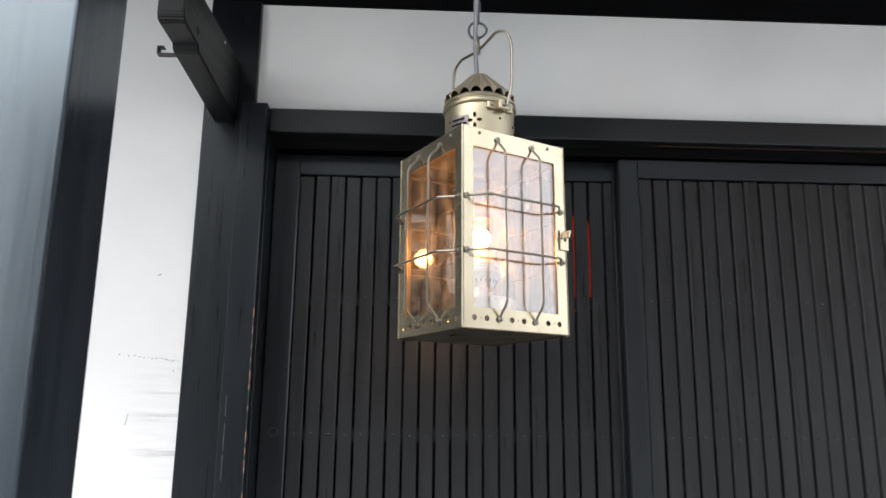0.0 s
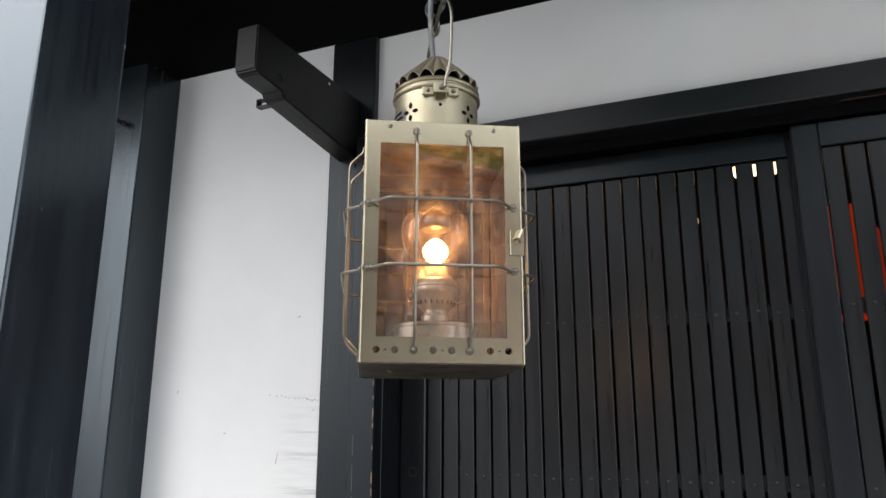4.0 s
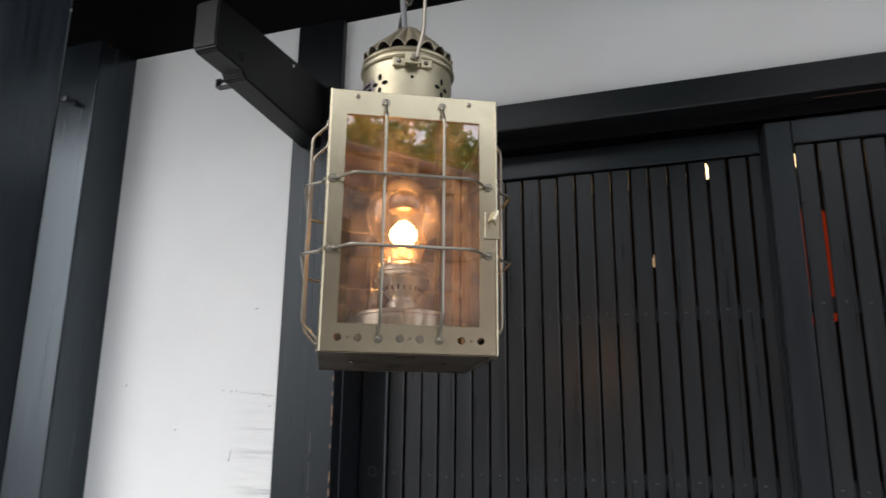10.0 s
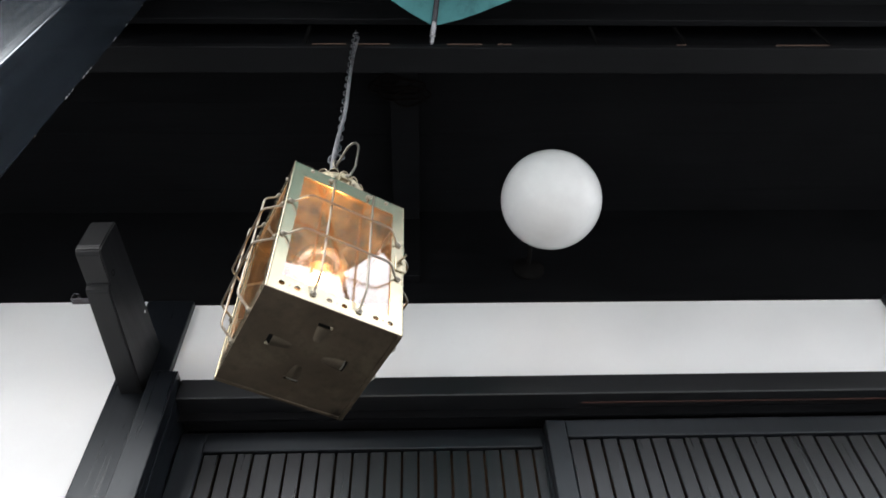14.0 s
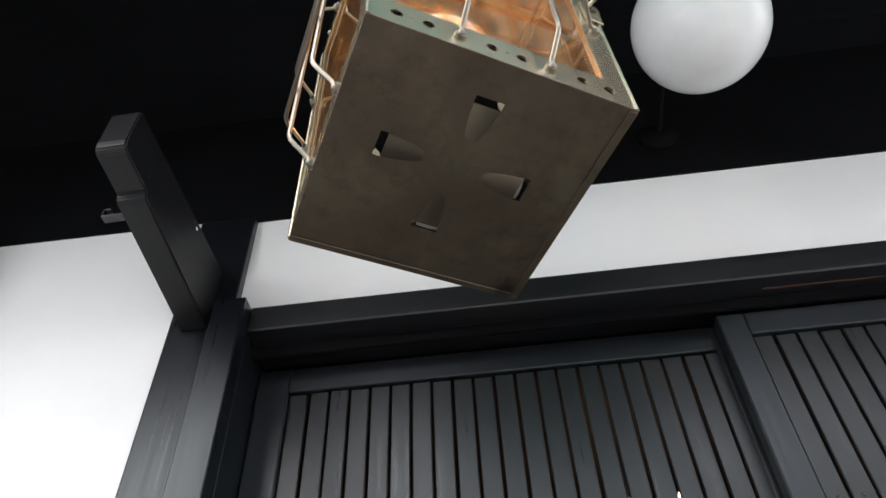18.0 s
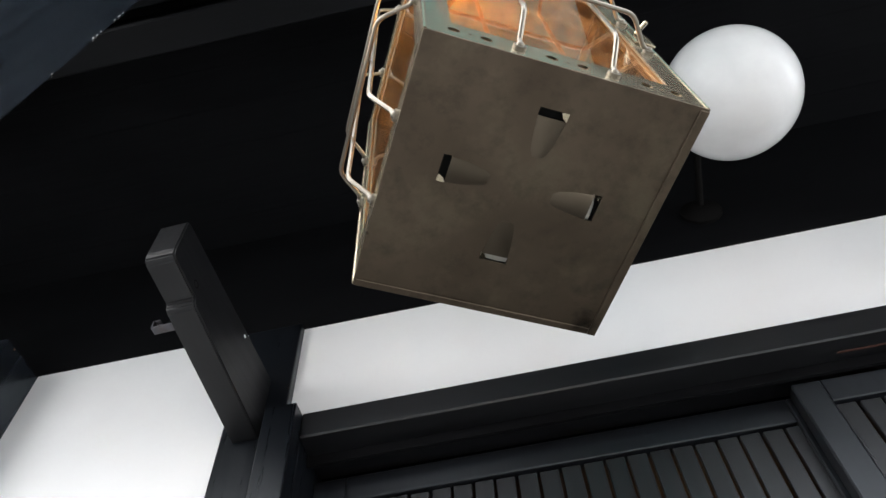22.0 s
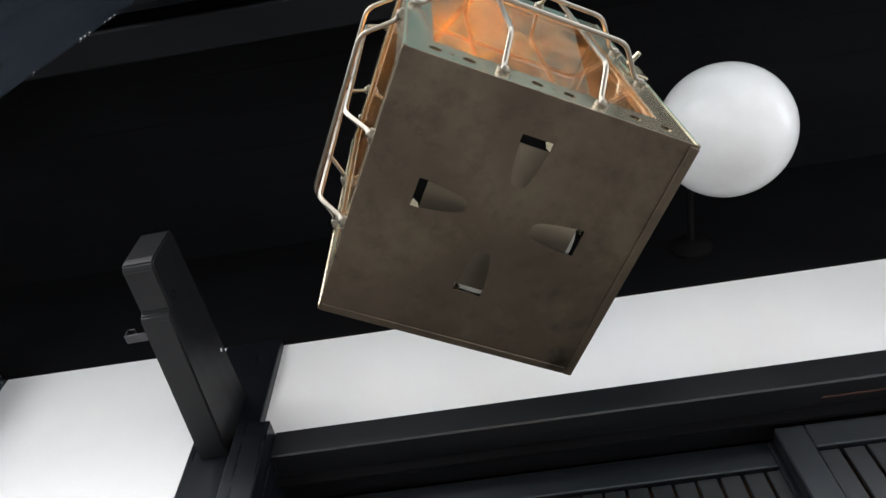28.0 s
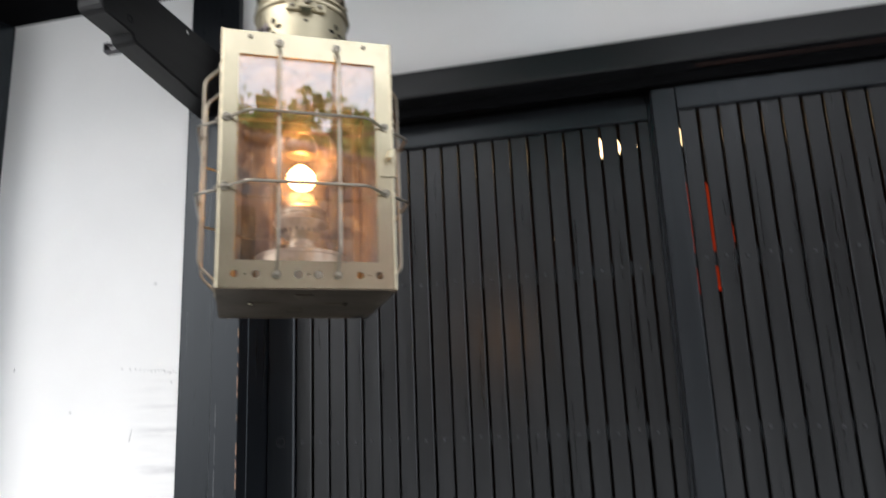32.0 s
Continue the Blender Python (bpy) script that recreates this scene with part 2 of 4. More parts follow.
def base_plate_material():
    """Dull brown brass with handling smudges, and soot burnt into one corner."""
    m = brass_material("dull_brass_base", (0.070, 0.053, 0.037), (0.140, 0.108, 0.077), 0.40, (0.050, 0.042, 0.029), 0.7)
    n, l = m.node_tree.nodes, m.node_tree.links
    b = n["Principled BSDF"]
    old = b.inputs["Base Color"].links[0].from_socket
    c = coords(n, l, world_space=False)
    wob = noise_of(n, l, c, 70, 4, 0.6)
    far = n.new("ShaderNodeVectorMath")
    far.operation = "DISTANCE"
    far.inputs[1].default_value = (0.0770, 0.0790, 0.0)
    l.new(c.outputs[0], far.inputs[0])
    edge = n.new("ShaderNodeMath")
    edge.operation = "MULTIPLY_ADD"
    edge.inputs[1].default_value = 0.020
    l.new(wob.outputs[0], edge.inputs[0])
    l.new(far.outputs["Value"], edge.inputs[2])
    soot = ramp(n, l, edge.outputs[0], [(0.0125, (1, 1, 1)), (0.0225, (0, 0, 0))]).outputs[0]
    col = mix(n, l, soot, old, (0.010, 0.008, 0.006))
    worn = noise_of(n, l, c, 19, 6, 0.68)
    col = mix(n, l, ramp(n, l, worn.outputs[0], [(0.50, (0, 0, 0)), (0.66, (0.55, 0.55, 0.55))]).outputs[0], col, (0.152, 0.128, 0.086))
    grime = noise_of(n, l, c, 46, 7, 0.75)
    col = mix(n, l, ramp(n, l, grime.outputs[0], [(0.50, (0, 0, 0)), (0.68, (0.42, 0.42, 0.42))]).outputs[0], col, (0.046, 0.036, 0.026))
    spots = noise_of(n, l, c, 95, 1, 0.3)
    col = mix(n, l, ramp(n, l, spots.outputs[0], [(0.80, (0, 0, 0)), (0.83, (0.8, 0.8, 0.8))]).outputs[0], col, (0.022, 0.016, 0.011))
    l.new(col, b.inputs["Base Color"])
    return m


def plain(name, col, rough=0.5, metal=0.0, scale=60, amount=0.12, glow=None, power=0.0):
    m, n, l, b = material(name, rough, metal)
    k = noise_of(n, l, coords(n, l, world_space=False), scale, 4)
    l.new(ramp(n, l, k.outputs[0], [(0.3, tuple(v * (1 - amount) for v in col)), (0.7, tuple(min(1, v * (1 + amount)) for v in col))]).outputs[0], b.inputs["Base Color"])
    if glow:
        b.inputs["Emission Color"].default_value = (*glow, 1)
        b.inputs["Emission Strength"].default_value = power
    return m


def glass_material(name, tint, r0, film_amount=0.0, film_col=(0.5, 0.4, 0.3), rough=0.02, rim=7.0):
    """Clear pane: transparent body, Fresnel gloss, and a thin uneven film (grime on panes, painted halo on the bulb).
    """
    m = bpy.data.materials.new(name)
    m.use_nodes = True
    n, l = m.node_tree.nodes, m.node_tree.links
    n.remove(n["Principled BSDF"])
    clear, gloss, lw = n.new("ShaderNodeBsdfTransparent"), n.new("ShaderNodeBsdfGlossy"), n.new("ShaderNodeLayerWeight")
    clear.inputs[0].default_value = (*tint, 1)
    gloss.inputs["Roughness"].default_value = rough
    lw.inputs["Blend"].default_value = 0.5
    edge = n.new("ShaderNodeMath")
    edge.operation = "POWER"
    edge.inputs[1].default_value = rim
    l.new(lw.outputs["Facing"], edge.inputs[0])
    fr = n.new("ShaderNodeMapRange")
    fr.inputs["To Min"].default_value = r0
    l.new(edge.outputs[0], fr.inputs["Value"])
    a = n.new("ShaderNodeMixShader")
    out = a.outputs[0]
    body = clear.outputs[0]
    if film_amount:
        front, back, film = n.new("ShaderNodeBsdfDiffuse"), n.new("ShaderNodeBsdfTranslucent"), n.new("ShaderNodeMixShader")
        front.inputs[0].default_value = back.inputs[0].default_value = (*film_col, 1)
        film.inputs[0].default_value = 0.62
        l.new(front.outputs[0], film.inputs[1])
        l.new(back.outputs[0], film.inputs[2])
        warp = noise_of(n, l, coords(n, l, (1, 1, 0.6), world_space=False), 11, 4)
        place = n.new("ShaderNodeVectorMath")
        place.operation = "MULTIPLY_ADD"
        place.inputs[1].default_value = (0.22, 0.22, 0.22)
        l.new(warp.outputs[1], place.inputs[0])
        tc = n.new("ShaderNodeTexCoord")
        l.new(tc.outputs["Object"], place.inputs[2])
        k = noise_of(n, l, place, 30, 8, 0.74)
        f = ramp(n, l, k.outputs[0], [(0.36, (film_amount * 0.02,) * 3), (0.48, (film_amount * 0.10,) * 3), (0.56, (film_amount * 0.55,) * 3), (0.64, (film_amount,) * 3)])
        d = n.new("ShaderNodeMixShader")
        l.new(f.outputs[0], d.inputs[0])
        l.new(body, d.inputs[1])
        l.new(film.outputs[0], d.inputs[2])
        body = d.outputs[0]
    l.new(fr.outputs[0], a.inputs[0])
    l.new(body, a.inputs[1])
    l.new(gloss.outputs[0], a.inputs[2])
    l.new(out, n["Material Output"].inputs["Surface"])
    return m


M_PANE = glass_material("smoky_lantern_glass", (0.92, 0.88, 0.85), 0.14, 0.20, (0.58, 0.46, 0.30))
# the bulb's film is no grime: it imitates the halo round the filament
M_BULB = glass_material("clear_bulb_glass", (0.96, 0.95, 0.94), 0.10, 0.24, (0.85, 0.66, 0.46), rim=1.6)
M_FILAMENT = plain("glowing_filament", (1.0, 0.8, 0.5), glow=(1.0, 0.54, 0.20), power=12.0)
M_BRASS_DULL = base_plate_material()
M_OPAL = plain("opal_white_glass", (0.67, 0.67, 0.66), 0.2, 0, 22, 0.04)
M_OPAL.node_tree.nodes["Principled BSDF"].inputs["Specular IOR Level"].default_value = 0.34
M_OPAL.node_tree.nodes["Principled BSDF"].inputs["Subsurface Weight"].default_value = 1.0
M_OPAL.node_tree.nodes["Principled BSDF"].inputs["Subsurface Radius"].default_value = (1.0, 1.0, 1.0)
M_OPAL.node_tree.nodes["Principled BSDF"].inputs["Subsurface Scale"].default_value = 0.07
M_DUSTY = plain("dusty_brown_cable", (0.0036, 0.0026, 0.0021), 0.9, 0, 200, 0.3)
M_STRAP = plain("dusty_black_strap", (0.0030, 0.0029, 0.0028), 1.0)
for m in (M_DUSTY, M_STRAP):
    m.node_tree.nodes["Principled BSDF"].inputs["Specular IOR Level"].default_value = 0.05
M_TIP = brass_material("grey_steel_tip", (0.20, 0.20, 0.21), (0.34, 0.34, 0.35), 0.24, (0.10, 0.09, 0.08))
M_CABLE = plain("grey_cable_sheath", (0.11, 0.11, 0.118), 0.45, 0, 200, 0.15)
M_FIT = plain("black_lamp_fitting", (0.0035, 0.0032, 0.003), 0.75, 0, 40, 0.3)
M_FIT.node_tree.nodes["Principled BSDF"].inputs["Specular IOR Level"].default_value = 0.07
M_NAIL = plain("painted_nail_head", (0.034, 0.034, 0.038), 0.36, 0.3, 300, 0.3)
# near-black that paints the shade in holes and slots; also the plate's printed lines
M_DARK = plain("hole_shade_and_print_black", (0.006, 0.006, 0.0055), 0.9)
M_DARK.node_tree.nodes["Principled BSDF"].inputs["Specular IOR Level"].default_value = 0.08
# porcelain darkened in colour to hold down the filament's light on it
M_PORCELAIN = plain("darkened_porcelain", (0.05, 0.037, 0.026), 0.3)

# ---- mesh helpers ----


def mesh_from(bm, name, mat, smooth=False):
    me = bpy.data.meshes.new(name)
    bm.normal_update()
    bm.to_mesh(me)
    bm.free()
    if mat:
        me.materials.append(mat)
    if smooth:
        for p in me.polygons:
            p.use_smooth = True
        me.set_sharp_from_angle(angle=radians(40))
    return me


def part(name, bm, mat, parent, label="", smooth=False, m=None):
    ob = new(name, mesh_from(bm, name, mat, smooth))
    ob.parent = parent
    if m is not None:
        ob.matrix_basis = m
    if label:
        tagged(ob, label)
    return ob


def repeat(name, me, parent, m, label=""):
    ob = new(name, me)
    ob.parent, ob.matrix_basis = parent, m
    if label:
        tagged(ob, label)
    return ob


def thing(name, label, category, m=None, group="", kind=""):
    ob = new(name)
    ob.empty_display_size = 0.05
    if m is not None:
        ob.matrix_basis = m
    return tagged(ob, label, category, group, kind)


def box(bm, x0, x1, y0, y1, z0, z1, bevel=0.0, segs=1):
    r = bmesh.ops.create_cube(bm, size=1.0, matrix=Matrix.Translation(((x0 + x1) / 2, (y0 + y1) / 2, (z0 + z1) / 2)) @ Matrix.Diagonal((x1 - x0, y1 - y0, z1 - z0, 1)))
    if bevel:
        es = list({e for v in r["verts"] for e in v.link_edges})
        bmesh.ops.bevel(bm, geom=es, offset=bevel, segments=segs, affect="EDGES", profile=0.6)
    return bm


def boxed(x0, x1, y0, y1, z0, z1, bevel=0.0, segs=1):
    return box(bmesh.new(), x0, x1, y0, y1, z0, z1, bevel, segs)


def lathe(bm, profile, segs=32, m=Matrix(), close=True):
    """Turns (radius, height) pairs round z."""
    rings = []
    for r, z in profile:
        if r < 1e-6:
            rings.append([bm.verts.new(m @ Vector((0, 0, z)))])
        else:
            rings.append([bm.verts.new(m @ Vector((r * math.cos(2 * math.pi * k / segs), r * math.sin(2 * math.pi * k / segs), z))) for k in range(segs)])
    for a, b in zip(rings, rings[1:]):
        for k in range(segs):
            j = (k + 1) % segs
            if len(a) == 1 and len(b) == 1:
                continue
            if len(a) == 1:
                bm.faces.new((a[0], b[k], b[j]))
            elif len(b) == 1:
                bm.faces.new((a[j], a[k], b[0]))
            else:
                bm.faces.new((a[k], b[k], b[j], a[j]))
    bmesh.ops.recalc_face_normals(bm, faces=bm.faces)
    return bm


def tube(bm, pts, r, segs=8, closed=False, ends=True):
    """A round rod along points."""
    pts = [Vector(p) for p in pts]
    n = len(pts)
    rings, side = [], None
    for i, p in enumerate(pts):
        a = pts[i - 1] if (i or closed) else p
        b = pts[(i + 1) % n] if (i < n - 1 or closed) else p
        d = (b - a).normalized()
        if side is None:
            side = d.orthogonal().normalized()
        side = (side - d * side.dot(d)).normalized()
        up = d.cross(side)
        rr = r[i] if isinstance(r, (list, tuple)) else r
        rings.append([bm.verts.new(p + rr * (math.cos(2 * math.pi * k / segs) * side + math.sin(2 * math.pi * k / segs) * up)) for k in range(segs)])
    pairs = list(zip(rings, rings[1:])) + ([(rings[-1], rings[0])] if closed else [])
    for a, b in pairs:
        for k in range(segs):
            j = (k + 1) % segs
            bm.faces.new((a[k], a[j], b[j], b[k]))
    if ends and not closed:
        bm.faces.new(rings[0][::-1])
        bm.faces.new(rings[-1])
    bmesh.ops.recalc_face_normals(bm, faces=bm.faces)
    return bm


def rounded(pts, radius=0.006, steps=4):
    """Rounds the corners of a broken line."""
    pts = [Vector(p) for p in pts]
    out = [pts[0]]
    for a, b, c in zip(pts, pts[1:], pts[2:]):
        u, v = (a - b), (c - b)
        k = min(radius, u.length * 0.45, v.length * 0.45)
        p, q = b + u.normalized() * k, b + v.normalized() * k
        for i in range(steps + 1):
            t = i / steps
            out.append((1 - t) ** 2 * p + 2 * t * (1 - t) * b + t * t * q)
    return out + [pts[-1]]


def dome(bm, r, h, m, segs=10):
    return lathe(bm, [(r, 0), (r * 0.92, h * 0.45), (r * 0.6, h * 0.85), (0, h)], segs, m)


# ---- ground, walls, roof ----
tagged(part("ground", boxed(-60, 60, -60, 60, -0.2, 0.0), plain("grey_paving", (0.32, 0.32, 0.31), 0.8, 0, 1.2, 0.2), None), "grey paved ground in front of the house", "ground", kind="structure")
tagged(part("wall_west", boxed(-1.128, -0.567, 1.835, 1.95, 0.0, 2.472), M_PLASTER, None), "white plastered wall with rubbed grey streaks", "wall", kind="structure")
tagged(part("wall_north", boxed(-0.432, 1.66, 1.848, 1.95, 2.145, 2.468), M_PLASTER, None), "white plaster strip above the door lintel", "wall", kind="structure")
tagged(part("wall_upper", boxed(-2.6, 3.2, 1.842, 1.96, 2.4685, 2.949), M_CEIL, None), "near-black boarded wall above the plaster", "wall", kind="structure")
tagged(part("wall_far_west", boxed(-2.6, -1.26, 1.84, 1.95, 0.0, 2.468), M_CEIL, None), "dark wall beyond the corner post", "wall", kind="structure")
tagged(part("wall_east", boxed(1.795, 3.2, 1.84, 1.95, 0.0, 2.468), M_PLASTER, None), "white plastered wall beyond the right post", "wall", kind="structure")
tagged(part("wall_side_west", boxed(-2.7, -2.6, 0.6, 4.8, 0.0, 3.02), M_CEIL, None), "dark side wall closing the porch", "wall", kind="structure")


def post(x0, x1, y0, y1, top, label, paint=M_POST):
    return tagged(part("post", boxed(x0, x1, y0, y1, 0.0, top, 0.004, 2), paint, None), label, "post", kind="structure")


post(-0.567, -0.432, 1.826, 1.965, 2.4675, "black-painted timber door post")
post(1.66, 1.795, 1.826, 1.965, 2.4675, "black-painted timber door post")
post(-1.26, -1.128, 1.70, 1.86, 2.4675, "black-painted timber corner post at the wall", M_CORNER)
pillar = post(-0.59, -0.443, 0.869, 1.014, 2.90, "black-painted free-standing porch pillar with chipped edges", M_PILLAR)

chips = bmesh.new()
rnd = random.Random(31)
for k in range(22):
    z = 2.0 + 0.82 * rnd.random()
    w, h = rnd.uniform(0.0008, 0.0024), rnd.uniform(0.0015, 0.006)
    v = [chips.verts.new((-0.4426, 1.0115 - w * a, z + h * c)) for a, c in ((0, -1), (1, -0.4), (0.8, 0.7), (0, 1))]
    chips.faces.new(v)
    v = [chips.verts.new((-0.4445 - 0.6 * w * a, 1.0144, z + h * c)) for a, c in ((0, -1), (1, -0.4), (0.8, 0.7), (0, 1))]
    chips.faces.new(v[::-1])
part("paint_chips", chips, plain("bare_pale_wood", (0.55, 0.52, 0.47), 0.7), pillar, "pale bare-wood chips along the edge")


def jamb(x0, x1, xi0, xi1):
    bm = boxed(x0, x1, 1.780, 1.8255, 0.0, 2.149, 0.002)
    box(bm, xi0, xi1, 1.8256, 2.0, 0.0, 2.149, 0.002)
    return tagged(part("door_jamb", bm, M_POST, None), "black-painted timber door jamb strip", "door jamb", kind="structure")


jamb(-0.456, -0.389, -0.430, -0.389)
jamb(1.617, 1.684, 1.617, 1.658)
bm = boxed(-0.388, 1.616, 1.814, 1.95, 2.084, 2.149, 0.003)
tagged(part("lintel", bm, M_BEAM, None), "black-painted timber door lintel", "lintel", kind="structure")
bm = boxed(-0.388, 1.616, 1.964, 1.985, 2.045, 2.30)
box(bm, -0.388, 1.616, 1.872, 1.880, 2.060, 2.0835)
tagged(part("trim", bm, M_CEIL, None), "black door track under the lintel", "door track", kind="structure")

bm = boxed(0.66, 1.612, 1.8485, 1.8525, 2.0828, 2.0838)
part("groove_edge", bm, plain("raw_red_wood", (0.055, 0.021, 0.014), 0.8, 0, 30, 0.4), bpy.data.objects["lintel"], "raw reddish wood along the door groove")

# ceiling boards over the porch and the sloping eave
bm = boxed(-2.6, 3.2, 1.15, 1.96, 2.95, 3.02)
for k in range(6):
    box(bm, -2.6, 3.2, 1.20 + k * 0.11, 1.3095 + k * 0.11, 2.938, 2.9499)
tagged(part("ceiling", bm, M_CEIL, None), "near-black boarded porch ceiling", "ceiling", kind="structure")
bm = bmesh.new()
for k in range(5):
    y1 = 1.15 - k * 0.14
    z1 = 2.90 - k * 0.012
    box(bm, -3.2, 2.6, y1 - 0.137, y1, z1 - 0.03, z1, 0.003)
box(bm, -3.2, 2.6, 0.455, 1.96, 3.021, 3.06)
tagged(part("eave", bm, M_EAVE, None), "black boarded underside of the sloping eave", "eave", kind="structure")
beam = tagged(part("beam", boxed(-2.6, 3.2, 1.094, 1.165, 2.60, 2.622, 0.003), M_EAVE, None), "black timber plank under the eave", "beam", kind="structure")
# added backing: near-black sheet where the gap is only in shade
tagged(part("wall_over_beam", boxed(-2.6, 3.2, 1.135, 1.164, 2.6225, 2.937), M_CEIL, None), "added near-black board filling the shaded gap above the plank", "wall", kind="structure")
tagged(part("fascia", boxed(-2.6, 3.2, 1.076, 1.093, 2.744, 2.868, 0.002), M_EAVE, None), "black fascia board along the eave", "fascia", kind="structure")
for x in (-0.05, 0.70, 0.93, 1.31):
    tagged(part("hanger", boxed(x - 0.0045, x + 0.0045, 1.0945, 1.0985, 2.6222, 2.7438, 0.001), M_STRAP, None), "thin dusty strap between plank and fascia", "hanger", kind="structure")
for x0, x1 in ((-0.03, 0.055), (0.075, 0.165), (0.31, 0.40), (0.44, 0.475), (0.90, 0.925), (1.16, 1.30)):
    part("bare_edge", boxed(x0, x1, 1.0925, 1.0939, 2.6165, 2.6195), plain("bare_brown_wood", (0.10, 0.06, 0.042), 0.8), beam, "worn bare brown edge")
tagged(part("rafter", boxed(0.15, 0.24, 1.1651, 1.84, 2.86, 2.937, 0.003), M_CEIL, None), "black timber rafter under the ceiling", "rafter", kind="structure")
tagged(part("wall_stud", boxed(0.15, 0.24, 1.815, 1.8415, 2.56, 2.86, 0.003), M_CEIL, None), "black timber stud on the boarded wall", "stud", kind="structure")

# scrapes on the plaster, worn edges on the door jamb
rnd = random.Random(8)
M_SCRAPE = plain("grey_scrape", (0.30, 0.30, 0.30), 0.9)
scrapes = bmesh.new()
for k in range(15):
    u = (k / 14) ** 0.7
    x, z = -0.724 + 0.146 * u, 1.498 - 0.016 * u + rnd.uniform(-0.002, 0.002)
    w, h = rnd.uniform(0.0012, 0.0035), rnd.uniform(0.001, 0.0028)
    lean = rnd.uniform(-0.002, 0.003)
    scrapes.faces.new([scrapes.verts.new((x + dx * w + dz * lean, 1.8346, z + dz * h)) for dx, dz in ((-1, -0.4), (0.5, -1), (1, 0.6), (-0.3, 1))])
for x, z, w, h, lean in ((-0.6915, 1.340, 0.0011, 0.014, 0.0028), (-0.644, 1.698, 0.004, 0.0018, 0.003), (-0.589, 1.458, 0.0022, 0.0016, 0), (-0.86, 1.40, 0.003, 0.0016, 0.002), (-1.03, 1.51, 0.0016, 0.004, 0.001)):
    scrapes.faces.new([scrapes.verts.new((x + dx * w + dz * lean, 1.8346, z + dz * h)) for dx, dz in ((-1, -1), (1, -0.9), (0.8, 1), (-0.6, 0.9))])
bmesh.ops.recalc_face_normals(scrapes, faces=scrapes.faces)
part("scrapes", scrapes, M_SCRAPE, bpy.data.objects["wall_west"], "small grey scrapes in the plaster")
M_WORN = plain("worn_brown_edge", (0.20, 0.12, 0.08), 0.7, 0, 60, 0.4)
worn = bmesh.new()
z = 1.02
while z < 1.62:
    h = rnd.uniform(0.004, 0.035)
    box(worn, -0.3912, -0.3886, 1.7796, 1.7822, z, z + h)
    z += h + rnd.uniform(0.004, 0.05)
part("worn_edge", worn, M_WORN, bpy.data.objects["door_jamb"], "worn brown edge of the jamb")
scratch = bmesh.new()
for z0, z1 in ((1.205, 1.262), (1.272, 1.335), (1.352, 1.40)):
    box(scratch, -0.4418, -0.4406, 1.7794, 1.7803, z0, z1)
part("scratch", scratch, plain("pale_scratch", (0.10, 0.105, 0.11), 0.6), bpy.data.objects["door_jamb"], "pale scratch down the jamb")

# room behind the sliding doors; its dimness is put into dark wall colours
ROOM = plain("darkened_room_wall", (0.030, 0.024, 0.019), 0.8)
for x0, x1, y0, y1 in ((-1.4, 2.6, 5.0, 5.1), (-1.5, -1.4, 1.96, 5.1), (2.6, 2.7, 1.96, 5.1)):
    tagged(part("wall_inside", boxed(x0, x1, y0, y1, 0, 2.95), ROOM, None), "brown room wall behind the doors, dimness put into its colour", "wall", kind="structure")
tagged(part("ceiling_inside", boxed(-1.5, 2.7, 1.97, 5.1, 2.951, 3.02), plain("darkened_room_ceiling", (0.06, 0.05, 0.04), 0.8), None), "room ceiling behind the doors, dimness put into its colour", "ceiling", kind="structure")

# ---- sliding doors ----
NAIL = mesh_from(dome(bmesh.new(), 0.0042, 0.0022, Matrix.Rotation(radians(90), 4, "X"), 8), "nail", M_NAIL, True)
SLAT = mesh_from(boxed(-0.0184, 0.0184, 0, 0.010, 0.14, 2.0, 0.0015), "slat", M_SLAT)


def sliding_door(name, x0, x1, y, stile0, stile1, top, pitch, label, wear):
    """A board door: two stiles, rails, ledges behind, and narrow boards with dark gaps and a row of nails on each ledge."""
    d = thing(name, label, "sliding door", kind="structure")
    part("stile", boxed(x0, x0 + stile0, y, y + 0.034, 0.01, top, 0.003), M_DOORFRAME, d)
    part("stile", boxed(x1 - stile1, x1, y, y + 0.034, 0.01, top, 0.003), M_DOORFRAME, d)
    part("top_rail", boxed(x0 + stile0, x1 - stile1, y + 0.001, y + 0.033, 2.003, top, 0.002), M_DOORFRAME, d)
    part("bottom_rail", boxed(x0 + stile0, x1 - stile1, y + 0.001, y + 0.033, 0.01, 0.138, 0.002), M_DOORFRAME, d)
    rnd = random.Random(wear)
    for z in (0.62, 0.965, 1.305, 1.66):
        part("ledge", boxed(x0 + stile0, x1 - stile1, y + 0.0225, y + 0.033, z - 0.016, z + 0.016), M_DOORFRAME, d)
    count = int(round((x1 - stile1 - x0 - stile0) / pitch))
    for k in range(count):
        x = x0 + stile0 + pitch * (k + 0.5)
        repeat("slat", SLAT, d, pose(x + rnd.uniform(-0.0008, 0.0008), y + 0.010 + rnd.uniform(0, 0.0012), rnd.uniform(-0.002, 0.002), 0, 0, rnd.uniform(-0.6, 0.6)))
        for z in (0.965, 1.305, 1.66):
            repeat("nail", NAIL, d, pose(x + rnd.uniform(-0.003, 0.003), y + 0.0102, z + rnd.uniform(-0.003, 0.003)))
    return d


sliding_door("door_1", -0.388, 0.60, 1.924, 0.068, 0.045, 2.060, 0.0424, "charcoal-stained board sliding door, closed, behind the other leaf", 3)
